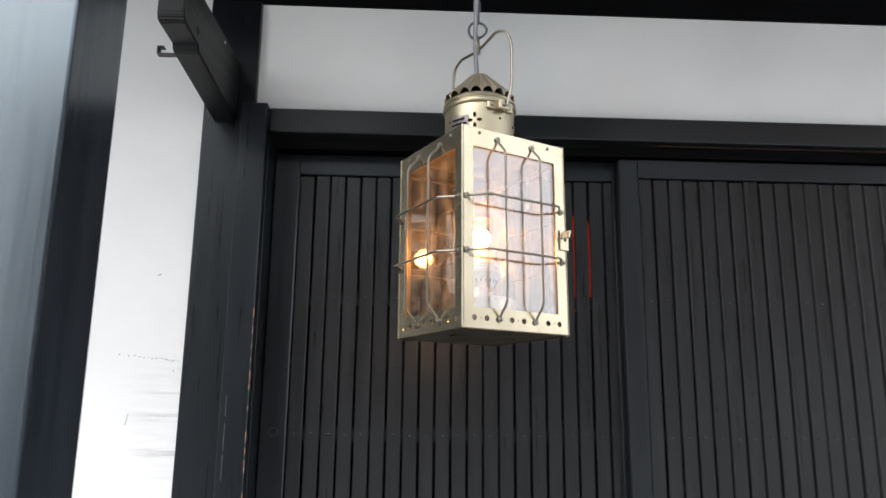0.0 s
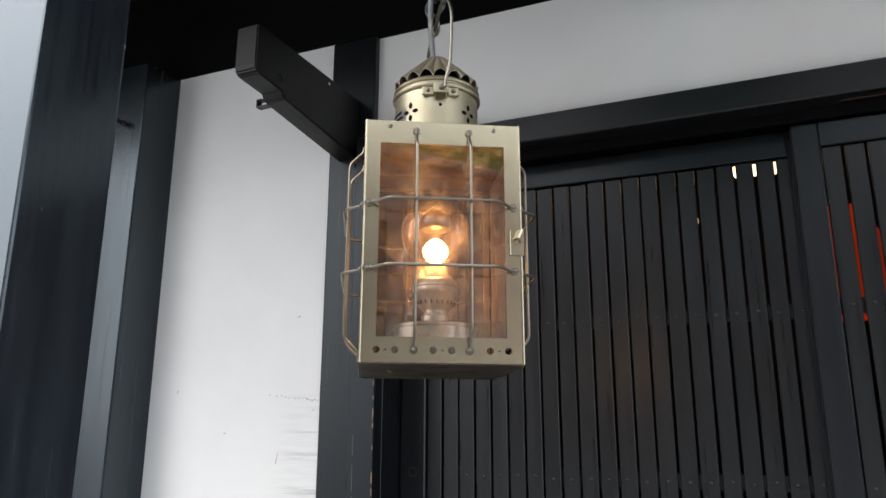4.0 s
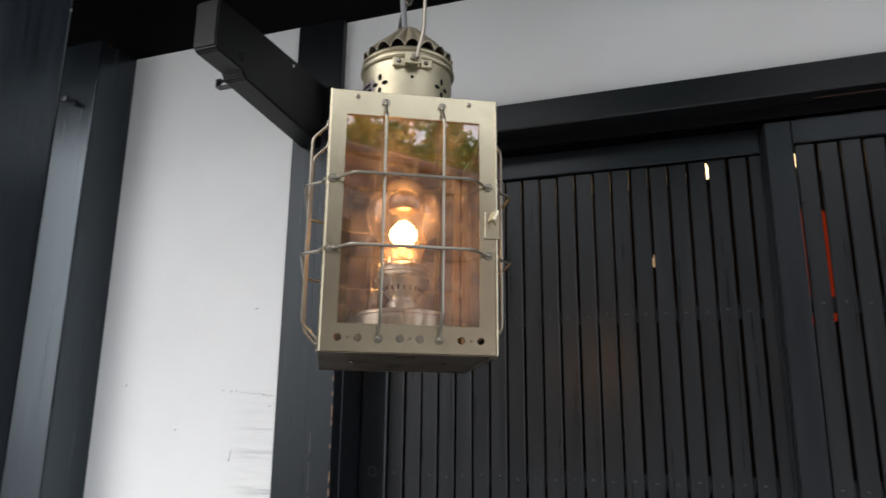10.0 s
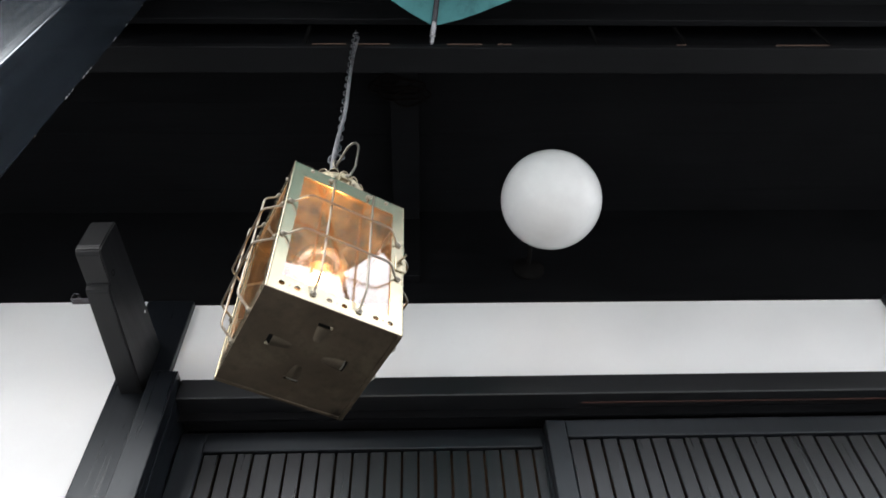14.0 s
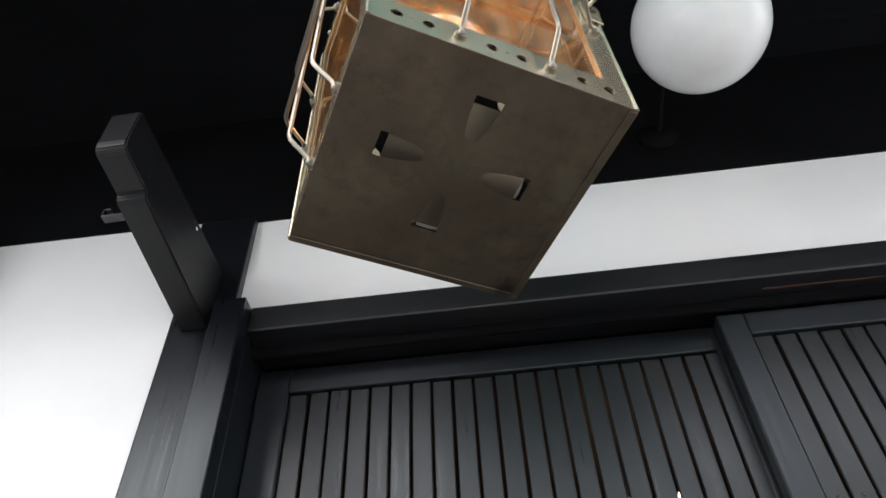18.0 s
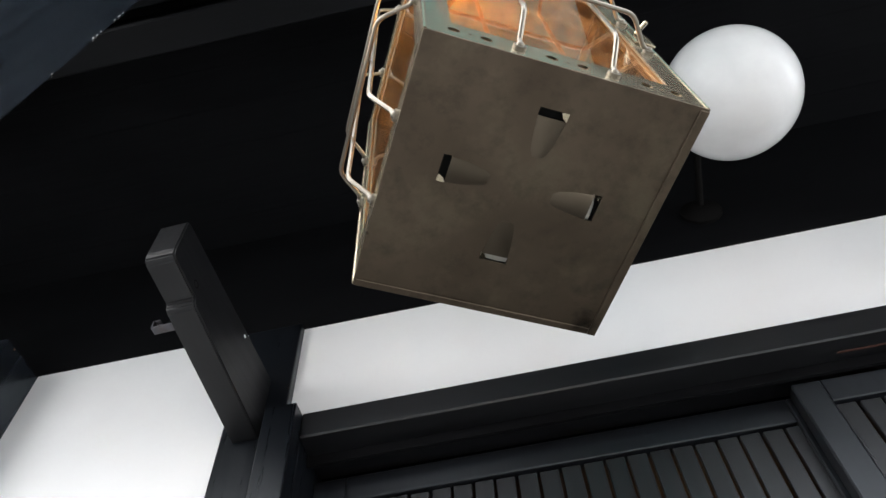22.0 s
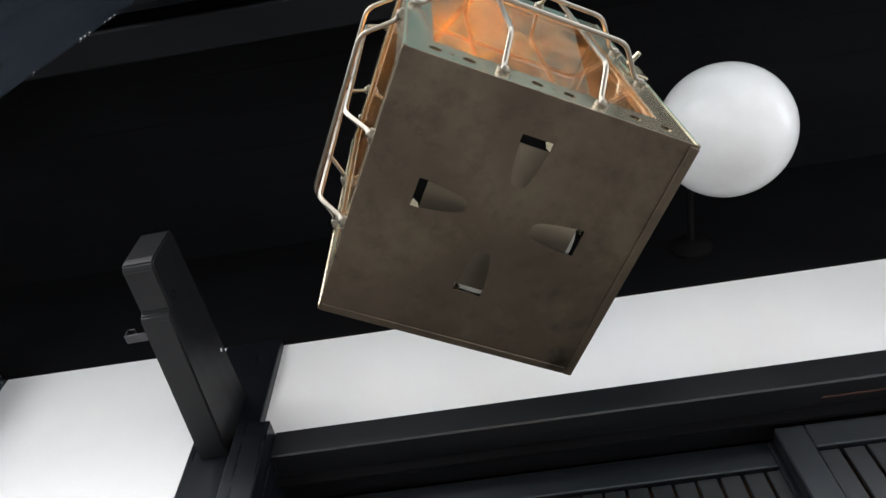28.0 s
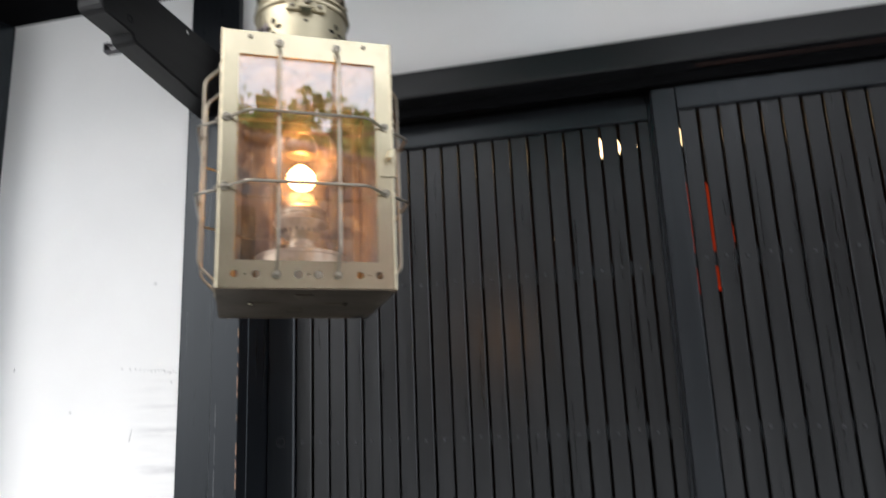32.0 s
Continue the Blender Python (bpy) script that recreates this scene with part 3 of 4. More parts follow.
sliding_door("door_2", 0.562, 1.616, 1.884, 0.054, 0.055, 2.056, 0.0430, "charcoal-stained board sliding door, closed, in the front track", 5)


def finger_hole(x, y, z):
    bm = lathe(bmesh.new(), [(0.012, 0), (0.012, 0.003), (0.009, 0.003), (0.0085, -0.004), (0, -0.004)], 16, pose(0, 0, 0, 90))
    return part("door_pull", bm, M_IRON, bpy.data.objects["door_1"], "small dark round door pull", True, pose(x, y, z))


finger_hole(-0.352, 1.9238, 1.31)

# lit bulbs and a red paper lantern in the room behind, glimpsed through the gaps
def pendant(x, y, z, r, power=1.1):
    t = thing("pendant_lamp", "small warm glowing bulb shape on a cord behind the doors", "pendant lamp", pose(x, y, z), "lamps in the room")
    part("bulb", lathe(bmesh.new(), [(0, -r * 1.7), (r * 0.7, -r * 1.3), (r, -r * 0.5), (r * 0.85, r * 0.4), (r * 0.45, r * 1.2), (r * 0.4, r * 1.6), (0, r * 1.6)], 16), plain("lit_lamp_glass", (0.9, 0.8, 0.6), glow=(1.0, 0.66, 0.34), power=power), t, "warm glowing bulb shape", True)
    part("cord", tube(bmesh.new(), [(0, 0, r * 1.59), (0, 0, 2.951 - z)], 0.003, 6), M_CABLE, t)
    return t


def paper_lantern(x, y, z, r, h):
    t = thing("paper_lantern", "red paper lantern, lit, in the room behind the doors", "paper lantern", pose(x, y, z))
    prof = [(r * 0.55, -h / 2)]
    for k in range(1, 20):
        u = k / 20
        prof.append((r * (0.55 + 0.45 * math.sin(math.pi * u)) * (1.0 if k % 2 else 0.965), -h / 2 + h * u))
    part("paper", lathe(bmesh.new(), prof + [(r * 0.55, h / 2)], 24), plain("red_lantern_paper", (0.6, 0.07, 0.03), 0.7, glow=(1.0, 0.085, 0.02), power=0.055), t, "", True)
    part("top_ring", lathe(bmesh.new(), [(r * 0.3, h / 2), (r * 0.57, h / 2), (r * 0.57, h / 2 + 0.025), (r * 0.3, h / 2 + 0.025)], 20), M_IRON, t)
    part("cord", tube(bmesh.new(), [(0, 0, h / 2), (0, 0, 2.951 - z)], 0.004, 6), M_CABLE, t)
    return t


# last two dim bulbs replace orange-lit objects; that light is given as glow
for x, z, r, power in ((0.472, 2.600, 0.028, 1.8), (0.542, 2.602, 0.027, 1.8), (0.626, 2.590, 0.022, 1.2), (0.697, 2.622, 0.027, 2.0), (0.786, 2.590, 0.027, 1.5), (0.855, 2.612, 0.024, 1.8), (0.510, 2.440, 0.017, 0.8), (0.602, 2.432, 0.017, 0.8), (0.777, 2.452, 0.016, 1.0), (0.262, 2.372, 0.016, 0.25), (0.230, 2.180, 0.020, 0.15)):
    pendant(x, 3.75, z, r, power)
paper_lantern(0.89, 4.0, 2.16, 0.19, 0.52)
glow = new("room_light", bpy.data.lights.new("room_light", "POINT"))
glow.data.energy, glow.data.color, glow.data.shadow_soft_size = 0.05, (1.0, 0.6, 0.32), 0.06
glow.location = (0.62, 3.80, 2.62)

# ---- projecting arm on the door post ----


def bracket_arm():
    """A stubby black timber arm with a rounded nose, a stepped underside and a bored hole."""
    t = thing("bracket_arm", "stubby black-painted timber arm projecting from the door post", "bracket arm", pose(-0.507, 1.8257, 2.11, 0, 0, -1.5))
    prof = [(0.0, 0.0), (-0.322, 0.034), (-0.331, 0.039), (-0.334, 0.049), (-0.418, 0.054), (-0.428, 0.060), (-0.431, 0.072), (-0.431, 0.164), (-0.425, 0.170), (0.0, 0.170)]
    bm = bmesh.new()
    w = 0.029
    a = [bm.verts.new((-w, y, z)) for y, z in prof]
    b = [bm.verts.new((w, y, z)) for y, z in prof]
    bm.faces.new(a[::-1])
    bm.faces.new(b)
    for k in range(len(prof)):
        j = (k + 1) % len(prof)
        bm.faces.new((a[k], a[j], b[j], b[k]))
    bmesh.ops.recalc_face_normals(bm, faces=bm.faces)
    bmesh.ops.bevel(bm, geom=[e for e in bm.edges], offset=0.003, segments=2, affect="EDGES")
    part("arm", bm, M_ARM, t)
    part("bored_hole", lathe(bmesh.new(), [(0.0075, 0), (0.0085, 0.0006), (0.0065, 0.0008), (0.0062, -0.003), (0, -0.003)], 14, Matrix.Rotation(radians(90), 4, "Y")), M_DARK, t, "dark bored hole", True, pose(w + 0.0002, -0.347, 0.075))
    bm = bmesh.new()
    box(bm, -0.078, -0.0292, -0.294, -0.276, 0.045, 0.0485, 0.001)
    box(bm, -0.078, -0.0745, -0.294, -0.276, 0.0487, 0.066, 0.001)
    box(bm, -0.0743, -0.063, -0.294, -0.276, 0.0628, 0.066, 0.001)
    part("hook", bm, M_IRON, t, "small bent iron hook")
    return t


bracket_arm()
knob = part("peg", lathe(bmesh.new(), [(0.009, 0), (0.010, 0.004), (0.006, 0.008), (0.006, 0.020), (0.011, 0.026), (0.010, 0.034), (0, 0.037)], 14, pose(-1.20, 1.6996, 2.283, 90)), M_IRON, None, "", True)
tagged(knob, "small dark iron peg in the corner post", "peg")
part("paint_fleck", lathe(bmesh.new(), [(0.0042, 0), (0.0034, 0.0007), (0, 0.0009)], 9, Matrix.Rotation(radians(90), 4, "Y")), plain("white_paint_fleck", (0.75, 0.75, 0.74), 0.6), bpy.data.objects["bracket_arm"], "white paint fleck", True, pose(0.0291, -0.148, 0.152))

# ---- opal globe wall lamp ----


def globe_lamp():
    c = Vector((0.589, 1.451, 2.441))
    t = thing("globe_wall_lamp", "round white opal glass globe lamp, unlit, on a black wall arm", "wall lamp", pose(0.585, 1.842, 2.615))
    off = c - Vector((0.585, 1.842, 2.615))
    r = 0.1335
    prof = [(r * math.sin(math.pi * k / 32), -r * math.cos(math.pi * k / 32)) for k in range(29)]
    prof[0] = (0, -r)
    part("globe", lathe(bmesh.new(), prof, 64), M_OPAL, t, "glossy white opal glass globe", True, pose(*off))
    part("fitter", lathe(bmesh.new(), [(0.046, 0.122), (0.056, 0.124), (0.056, 0.140), (0.030, 0.150), (0.012, 0.165), (0, 0.165)], 32), M_FIT, t, "", True, pose(*off))
    part("arm", tube(bmesh.new(), rounded([(0, 0, 0), (0, -0.12, 0.02), (off.x, off.y, 0.040), (off.x, off.y, off.z + 0.16)], 0.05, 6), 0.008, 10), M_FIT, t, "", True)
    part("wall_rose", lathe(bmesh.new(), [(0.05, 0), (0.05, 0.008), (0.03, 0.018), (0.012, 0.024), (0, 0.024)], 28, Matrix.Rotation(radians(90), 4, "X")), M_FIT, t, "", True)
    return t


globe_lamp()

# ---- the hanging ship's lantern ----
W, H = 0.0875, 0.2736
LANTERN = pose(0.0957, 1.0244, 1.482, -1.0, -0.3, 0) @ pose(0, 0, 0, 0, 0, 28.7)


def cut(bm, cutters, mat, name):
    """A plate with openings cut through it, as plain mesh data."""
    ob = new("plate_blank", mesh_from(bm, "plate_blank", mat))
    tool = new("plate_tool", mesh_from(cutters, "plate_tool", None))
    mod = ob.modifiers.new("cut", "BOOLEAN")
    mod.operation, mod.solver, mod.object = "DIFFERENCE", "EXACT", tool
    me = bpy.data.meshes.new_from_object(ob.evaluated_get(bpy.context.evaluated_depsgraph_get()))
    me.name = name
    bpy.data.objects.remove(ob)
    bpy.data.objects.remove(tool)
    return me


def lantern_faces():
    """One wall of the case: a plate with window, vent holes; local x along it, -y outward, z up."""
    plate = boxed(-W, W, -W, -W + 0.0016, 0, H, 0.0004)
    tool = boxed(-0.0705, 0.0695, -W - 0.01, -W + 0.01, 0.0275, 0.2465)
    turn = Matrix.Rotation(radians(90), 4, "X")
    for g in (-0.060, 0.0, 0.061):
        for dx, r in ((-0.0098, 0.0039), (0.0, 0.0011), (0.0098, 0.0039)):
            bmesh.ops.create_cone(tool, cap_ends=True, segments=14, radius1=r, radius2=r, depth=0.02, matrix=Matrix.Translation((g + dx, -W, 0.0138)) @ turn)
    return cut(plate, tool, M_BRASS, "case_wall")


def guard_bar(length_from, length_to, fixed, upright, out):
    """A bent guard rod that stands off the window."""
    a, b = length_from, length_to
    s = 0.016
    line = [(a, -W - 0.0022), (a + 0.005, -W - 0.003), (a + 0.005 + s, -W - out), (b - 0.005 - s, -W - out), (b - 0.005, -W - 0.003), (b, -W - 0.0022)]
    pts = [(fixed, y, k) if upright else (k, y, fixed) for k, y in line]
    return tube(bmesh.new(), rounded(pts, 0.006, 3), 0.00165, 8)


def eye_end(x, z):
    """The flattened rod end with its rivet."""
    bm = lathe(bmesh.new(), [(0.0042, 0), (0.0042, 0.0022), (0, 0.0022)], 12, Matrix.Translation((x, -W, z)) @ Matrix.Rotation(radians(90), 4, "X"))
    return dome(bm, 0.0026, 0.0022, Matrix.Translation((x, -W - 0.0021, z)) @ Matrix.Rotation(radians(90), 4, "X"), 10)


def petal(bm, r, ang, z, ux, uz, length, width, lift=0.0005):
    """A pointed dark face laid round the collar, painting the shade of a vent opening."""
    pts = []
    for k in range(12):
        a = 2 * math.pi * k / 12
        u, v = math.cos(a) * length / 2, math.sin(a) * width / 2 * (0.55 + 0.45 * math.cos(a) ** 0)
        du, dz = u * ux - v * uz, u * uz + v * ux
        th = ang + du / r
        pts.append(bm.verts.new(((r + lift) * math.sin(th), -(r + lift) * math.cos(th), z + dz)))
    bm.faces.new(pts)


def lantern():
    t = thing("hanging_lantern", "square brass lantern with wire guards and lit bulb, hanging on chain", "lantern", LANTERN)
    face = lantern_faces()
    bars = [guard_bar(0.0135, 0.2615, x, True, 0.0185) for x in (-0.0305, 0.0290)] + [guard_bar(-0.0815, 0.0790, z, False, 0.0222) for z in (0.1745, 0.101)]
    bars = [mesh_from(b, "guard_bar", M_WIRE, True) for b in bars]
    ends = [mesh_from(eye_end(x, z), "rod_end", M_WIRE, True) for x in (-0.0305, 0.0290) for z in (0.0135, 0.2615)]
    ends += [mesh_from(eye_end(x, z), "rod_end", M_WIRE, True) for z in (0.1745, 0.101) for x in (-0.0815, 0.0790)]
    studs = [mesh_from(dome(bmesh.new(), 0.0026, 0.002, Matrix.Translation((x, -W, 0.2665)) @ Matrix.Rotation(radians(90), 4, "X"), 10), "rivet", M_WIRE, True) for x in (-0.060, 0.058)]
    pane = mesh_from(boxed(-0.074, 0.073, -W + 0.0024, -W + 0.0044, 0.024, 0.250), "glass_pane", M_PANE)
    frame_bm = bmesh.new()
    for x0, x1, z0, z1 in ((-0.080, -0.072, 0.022, 0.252), (0.0712, 0.0792, 0.022, 0.252), (-0.0719, 0.0711, 0.022, 0.0262), (-0.0719, 0.0711, 0.2478, 0.252)):
        box(frame_bm, x0, x1, -W + 0.0018, -W + 0.0064, z0, z1, 0.0003)
    inner = mesh_from(frame_bm, "glazing_channel", M_INNER)
    for k in range(4):
        turn = Matrix.Rotation(radians(90 * k), 4, "Z")
        wall = repeat("case_wall", face, t, turn @ Matrix.Diagonal((0.9999 if k % 2 else 1.0, 1, 1, 1)))
        for s in studs:
            repeat("rivet", s, wall, Matrix())
        g = repeat("glass_pane", pane, t, turn, "smoky stained glass pane")
        g.visible_shadow = False
        repeat("glazing_channel", inner, t, turn)
        for b in bars:
            repeat("guard_bar", b, t, turn)
        for e in ends:
            repeat("rod_end", e, t, turn)
    # folded corner seams
    seam = mesh_from(tube(bmesh.new(), [(0, 0, 0.0), (0, 0, H)], 0.0016, 8), "corner_seam", M_BRASS, True)
    for sx in (-1, 1):
        for sy in (-1, 1):
            repeat("corner_seam", seam, t, pose(sx * (W - 0.0006), sy * (W - 0.0006), 0))
    # base plate with four pressed louvres
    plate = boxed(-W - 0.0003, W + 0.0003, -W - 0.0003, W + 0.0003, -0.0013, -0.0001, 0.0002)
    tool = bmesh.new()
    spots = [(-0.001, -0.060, 0), (-0.053, -0.010, 270), (0.046, -0.008, 90), (-0.003, 0.044, 180)]
    for x, y, a in spots:
        m = pose(x, y, 0, 0, 0, a)
        bmesh.ops.create_cube(tool, size=1, matrix=m @ Matrix.Diagonal((0.0185, 0.0056, 0.02, 1)))
    base = repeat("base_plate", cut(plate, tool, M_BRASS_DULL, "base_plate"), t, Matrix(), "dull brown brass base plate with four pressed louvres")
    bm = bmesh.new()
    rows = [(0.0024, 0.0090, 0.0007), (0.010, 0.0084, 0.0006), (0.018, 0.0072, 0.0005), (0.025, 0.0056, 0.0003), (0.0285, 0.0036, 0.0001)]
    grid = []
    for d, half, h in rows:
        grid.append([bm.verts.new((half * s, d, -0.0012 - h * (0 if abs(s) == 1 else 1))) for s in (-1, -0.88, 0, 0.88, 1)])
    for a, b in zip(grid, grid[1:]):
        for k in range(4):
            bm.faces.new((a[k], a[k + 1], b[k + 1], b[k]))
    bmesh.ops.solidify(bm, geom=bm.faces[:], thickness=0.0006)
    tongue = mesh_from(bm, "louvre", M_TONGUE, True)
    for x, y, a in spots:
        repeat("louvre", tongue, base, pose(x, y, 0.0, 0, 0, a))
    # added sheet: hides the lit interior so the slots look shaded
    part("slot_blocker", boxed(-W + 0.004, W - 0.004, -W + 0.004, W - 0.004, 0.0032, 0.0042), M_DARK, base, "added dark sheet that keeps the louvre slots black")
    lip = bmesh.new()
    v = [lip.verts.new(p) for p in ((0.0048, -0.0020, -0.0002), (0.0092, -0.0034, -0.0012), (0.0090, 0.0026, -0.0020), (0.0066, 0.0014, -0.0008))]
    lip.faces.new(v)
    bmesh.ops.solidify(lip, geom=lip.faces[:], thickness=0.0005)
    lip = mesh_from(lip, "torn_lip", M_BRASS)
    for x, y, a in spots:
        repeat("torn_lip", lip, base, pose(x, y, 0.0, 0, 0, a) @ Matrix.Diagonal((-1 if a in (270, 90) else 1, 1, 1, 1)), "bright torn lip of the louvre")
    rim = bmesh.new()
    box(rim, W - 0.0058, W + 0.0002, -W + 0.001, W + 0.0002, -0.0026, -0.0013, 0.0004)
    part("folded_rim", rim, M_BRASS_DULL, base)
    rim = bmesh.new()
    box(rim, -W + 0.001, W - 0.0059, W - 0.0050, W + 0.0002, -0.0023, -0.0013, 0.0004)
    part("folded_rim", rim, M_BRASS_DULL, base)
    part("top_plate", boxed(-W + 0.0008, W - 0.0008, -W + 0.0008, W - 0.0008, H - 0.0018, H - 0.0003), M_SOOT, t)
    # collar, lip, cap
    top = H
    collar = part("collar", lathe(bmesh.new(), [(0.0525, top - 0.001), (0.0525, top + 0.0630), (0.0545, top + 0.0638), (0.0560, top + 0.0660), (0.0560, top + 0.0685), (0.0545, top + 0.0705), (0.0522, top + 0.0710), (0.0522, top + 0.0728), (0.0540, top + 0.0736), (0.0548, top + 0.0756), (0.0535, top + 0.0776), (0.0500, top + 0.0782), (0.0490, top + 0.081), (0.040, top + 0.083), (0.020, top + 0.084)], 48), M_COLLAR, t, "", True)
    # vents are not cut: dark faces carry the openings' shade
    for ang in (-42, 42, 138, 222):
        a = radians(ang)
        for ux, uz in ((1, 0), (-1, 0), (0, 1), (0, -1)):
            bm = bmesh.new()
            petal(bm, 0.0525, a + ux * 0.0068 / 0.0525, top + 0.035 + uz * 0.0082, ux or 0, uz or 0, 0.0080, 0.0052)
            part("vent_shade", bm, M_DARK, collar)
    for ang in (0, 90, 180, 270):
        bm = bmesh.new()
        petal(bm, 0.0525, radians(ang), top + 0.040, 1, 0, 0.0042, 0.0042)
        part("vent_shade", bm, M_DARK, collar)
    bm = bmesh.new()
    nf, seg = 18, 18 * 8
    loops = []
    for r, z, amp in ((0.011, top + 0.128, 0.0), (0.014, top + 0.1265, 0.001), (0.026, top + 0.114, 0.0012), (0.041, top + 0.0985, 0.0024), (0.0500, top + 0.0878, 0.0036), (0.0530, top + 0.0850, 0.0042)):
        ring = []
        for k in range(seg):
            a = 2 * math.pi * k / seg
            w = 2 * abs(math.sin(nf * a / 2)) ** 0.6 - 1
            ring.append(bm.verts.new(((r + 0.25 * amp * w) * math.cos(a), (r + 0.25 * amp * w) * math.sin(a), z + amp * (w - 0.25))))
        loops.append(ring)
    for a, b in zip(loops, loops[1:]):
        for k in range(seg):
            j = (k + 1) % seg
            bm.faces.new((a[k], b[k], b[j], a[j]))
    bm.faces.new(loops[0])
    bmesh.ops.recalc_face_normals(bm, faces=bm.faces)
    bmesh.ops.solidify(bm, geom=bm.faces[:], thickness=0.0007)
    part("fluted_cap", bm, brass_material("brown_brass_cap", (0.34, 0.28, 0.20), (0.50, 0.43, 0.32), 0.46, (0.16, 0.13, 0.10)), t, "fluted brass vent cap with a scalloped edge", True)
    # near-black colour paints the shade seen through the cap's scalloped openings
    part("inner_chimney", lathe(bmesh.new(), [(0.040, top + 0.07), (0.038, top + 0.092), (0.010, top + 0.122), (0, top + 0.122)], 28), M_DARK, t, "inner chimney, near-black for the shade under the cap", True)
    # maker's plate: worn, unreadable
    bm = bmesh.new()
    g = [[bm.verts.new((0.0529 * math.sin(radians(a)), -0.0529 * math.cos(radians(a)), z)) for a in range(-86, -50, 7)] for z in (top + 0.016, top + 0.044)]
    for k in range(5):
        bm.faces.new((g[0][k], g[0][k + 1], g[1][k + 1], g[1][k]))
    bmesh.ops.solidify(bm, geom=bm.faces[:], thickness=-0.0006)
    tag = part("maker_plate", bm, plain("worn_plate_metal", (0.34, 0.29, 0.29), 0.45, 0.5, 300, 0.4), collar, "worn grey maker's plate with unreadable lines")
    bm = bmesh.new()
    for z, a0, a1 in ((0.037, -82, -58), (0.030, -84, -55), (0.023, -80, -60)):
        g = [[bm.verts.new((0.0538 * math.sin(radians(a)), -0.0538 * math.cos(radians(a)), top + z + dz)) for a in np.linspace(a0, a1, 5)] for dz in (0, 0.003)]
        for k in range(4):
            bm.faces.new((g[0][k], g[0][k + 1], g[1][k + 1], g[1][k]))
    part("line_bars", bm, M_DARK, collar)
    # lugs front and back, with the bail
    for s in (1, -1):
        turn = Matrix.Rotation(0 if s > 0 else math.pi, 4, "Z")
        bm = boxed(-0.0225, -0.0060, -0.0545, -0.0495, top + 0.0515, top + 0.0625, 0.0012)
        box(bm, 0.0060, 0.0225, -0.0545, -0.0495, top + 0.0515, top + 0.0625, 0.0012)
        box(bm, -0.0076, 0.0076, -0.0640, -0.0622, top + 0.051, top + 0.0645, 0.0006)
        box(bm, -0.0092, -0.0074, -0.0638, -0.0532, top + 0.051, top + 0.0645, 0.0004)
        box(bm, 0.0074, 0.0092, -0.0638, -0.0532, top + 0.051, top + 0.0645, 0.0004)
        lug = part("lug", bm, M_COLLAR, t, "", False, turn)
        for x in (-0.0155, 0.0155):
            part("rivet", dome(bmesh.new(), 0.0028, 0.0026, Matrix.Translation((x, -0.0548, top + 0.0575)) @ Matrix.Rotation(radians(90), 4, "X"), 10), M_WIRE, lug, "", True)
        part("pin", dome(bmesh.new(), 0.004, 0.004, Matrix.Translation((0, -0.064, top + 0.0575)) @ Matrix.Rotation(radians(90), 4, "X"), 10), M_WIRE, lug, "", True)
    loop = [(0.004, -0.0675, 0.056), (0.004, -0.0678, 0.064), (0.010, -0.0690, 0.088), (0.012, -0.0680, 0.158), (0.008, -0.0600, 0.180), (0.001, -0.0460, 0.1835), (-0.002, -0.0140, 0.1730), (-0.004, 0.0100, 0.1700), (-0.006, 0.0420, 0.1730), (-0.007, 0.0590, 0.1640), (-0.006, 0.0670, 0.1350), (-0.004, 0.0675, 0.066), (-0.004, 0.0675, 0.056)]
    loop = [(x, y, top + z) for x, y, z in loop]
    part("bail", tube(bmesh.new(), rounded(loop, 0.012, 4), 0.0021, 10), M_WIRE, t, "bent wire bail", True)
    # latch on the door stile
    bm = boxed(0.0745, 0.0905, -W - 0.0024, -W - 0.0002, 0.119, 0.148, 0.0006)
    tool = bmesh.new()
    bmesh.ops.create_cone(tool, cap_ends=True, segments=16, radius1=0.0028, radius2=0.0028, depth=0.02, matrix=Matrix.Translation((0.0835, -W, 0.1345)) @ Matrix.Rotation(radians(90), 4, "X"))
    latch = repeat("latch", cut(bm, tool, M_BRASS, "latch"), t, Matrix(), "brass latch plate with a turn button")
    bm = bmesh.new()
    box(bm, -0.0016, 0.0016, -0.012, -0.0001, -0.0045, 0.0085, 0.0008)
    part("turn_button", bm, M_BRASS, latch, "", False, pose(0.0795, -W - 0.0024, 0.139, 0, 25, 20))
    # burner, tank and bulb
    part("oil_tank", lathe(bmesh.new(), [(0, 0.0012), (0.047, 0.0012), (0.0485, 0.004), (0.0485, 0.047), (0.0495, 0.0475), (0.0495, 0.0505), (0.047, 0.052), (0.030, 0.054), (0.016, 0.056), (0, 0.056)], 40), M_TIN, t, "round tinned oil tank", True)
    burner = part("burner", lathe(bmesh.new(), [(0.0165, 0.056), (0.0165, 0.064), (0.0135, 0.066), (0.0135, 0.070), (0.017, 0.072), (0.0285, 0.086), (0.0305, 0.090), (0.0285, 0.092), (0.0275, 0.097), (0.0285, 0.098), (0.0275, 0.103), (0.022, 0.108), (0.0135, 0.110), (0.0135, 0.124), (0, 0.124)], 40), M_TIN, t, "fluted lamp burner with slotted gallery", True)
    # dark blocks in place of cut slots, shade put into their colour
    bm = bmesh.new()
    for k in range(22):
        a = 2 * math.pi * k / 22
        bmesh.ops.create_cube(bm, size=1, matrix=Matrix.Rotation(a, 4, "Z") @ Matrix.Translation((0, -0.0235, 0.0805)) @ Matrix.Diagonal((0.0016, 0.002, 0.008, 1)))
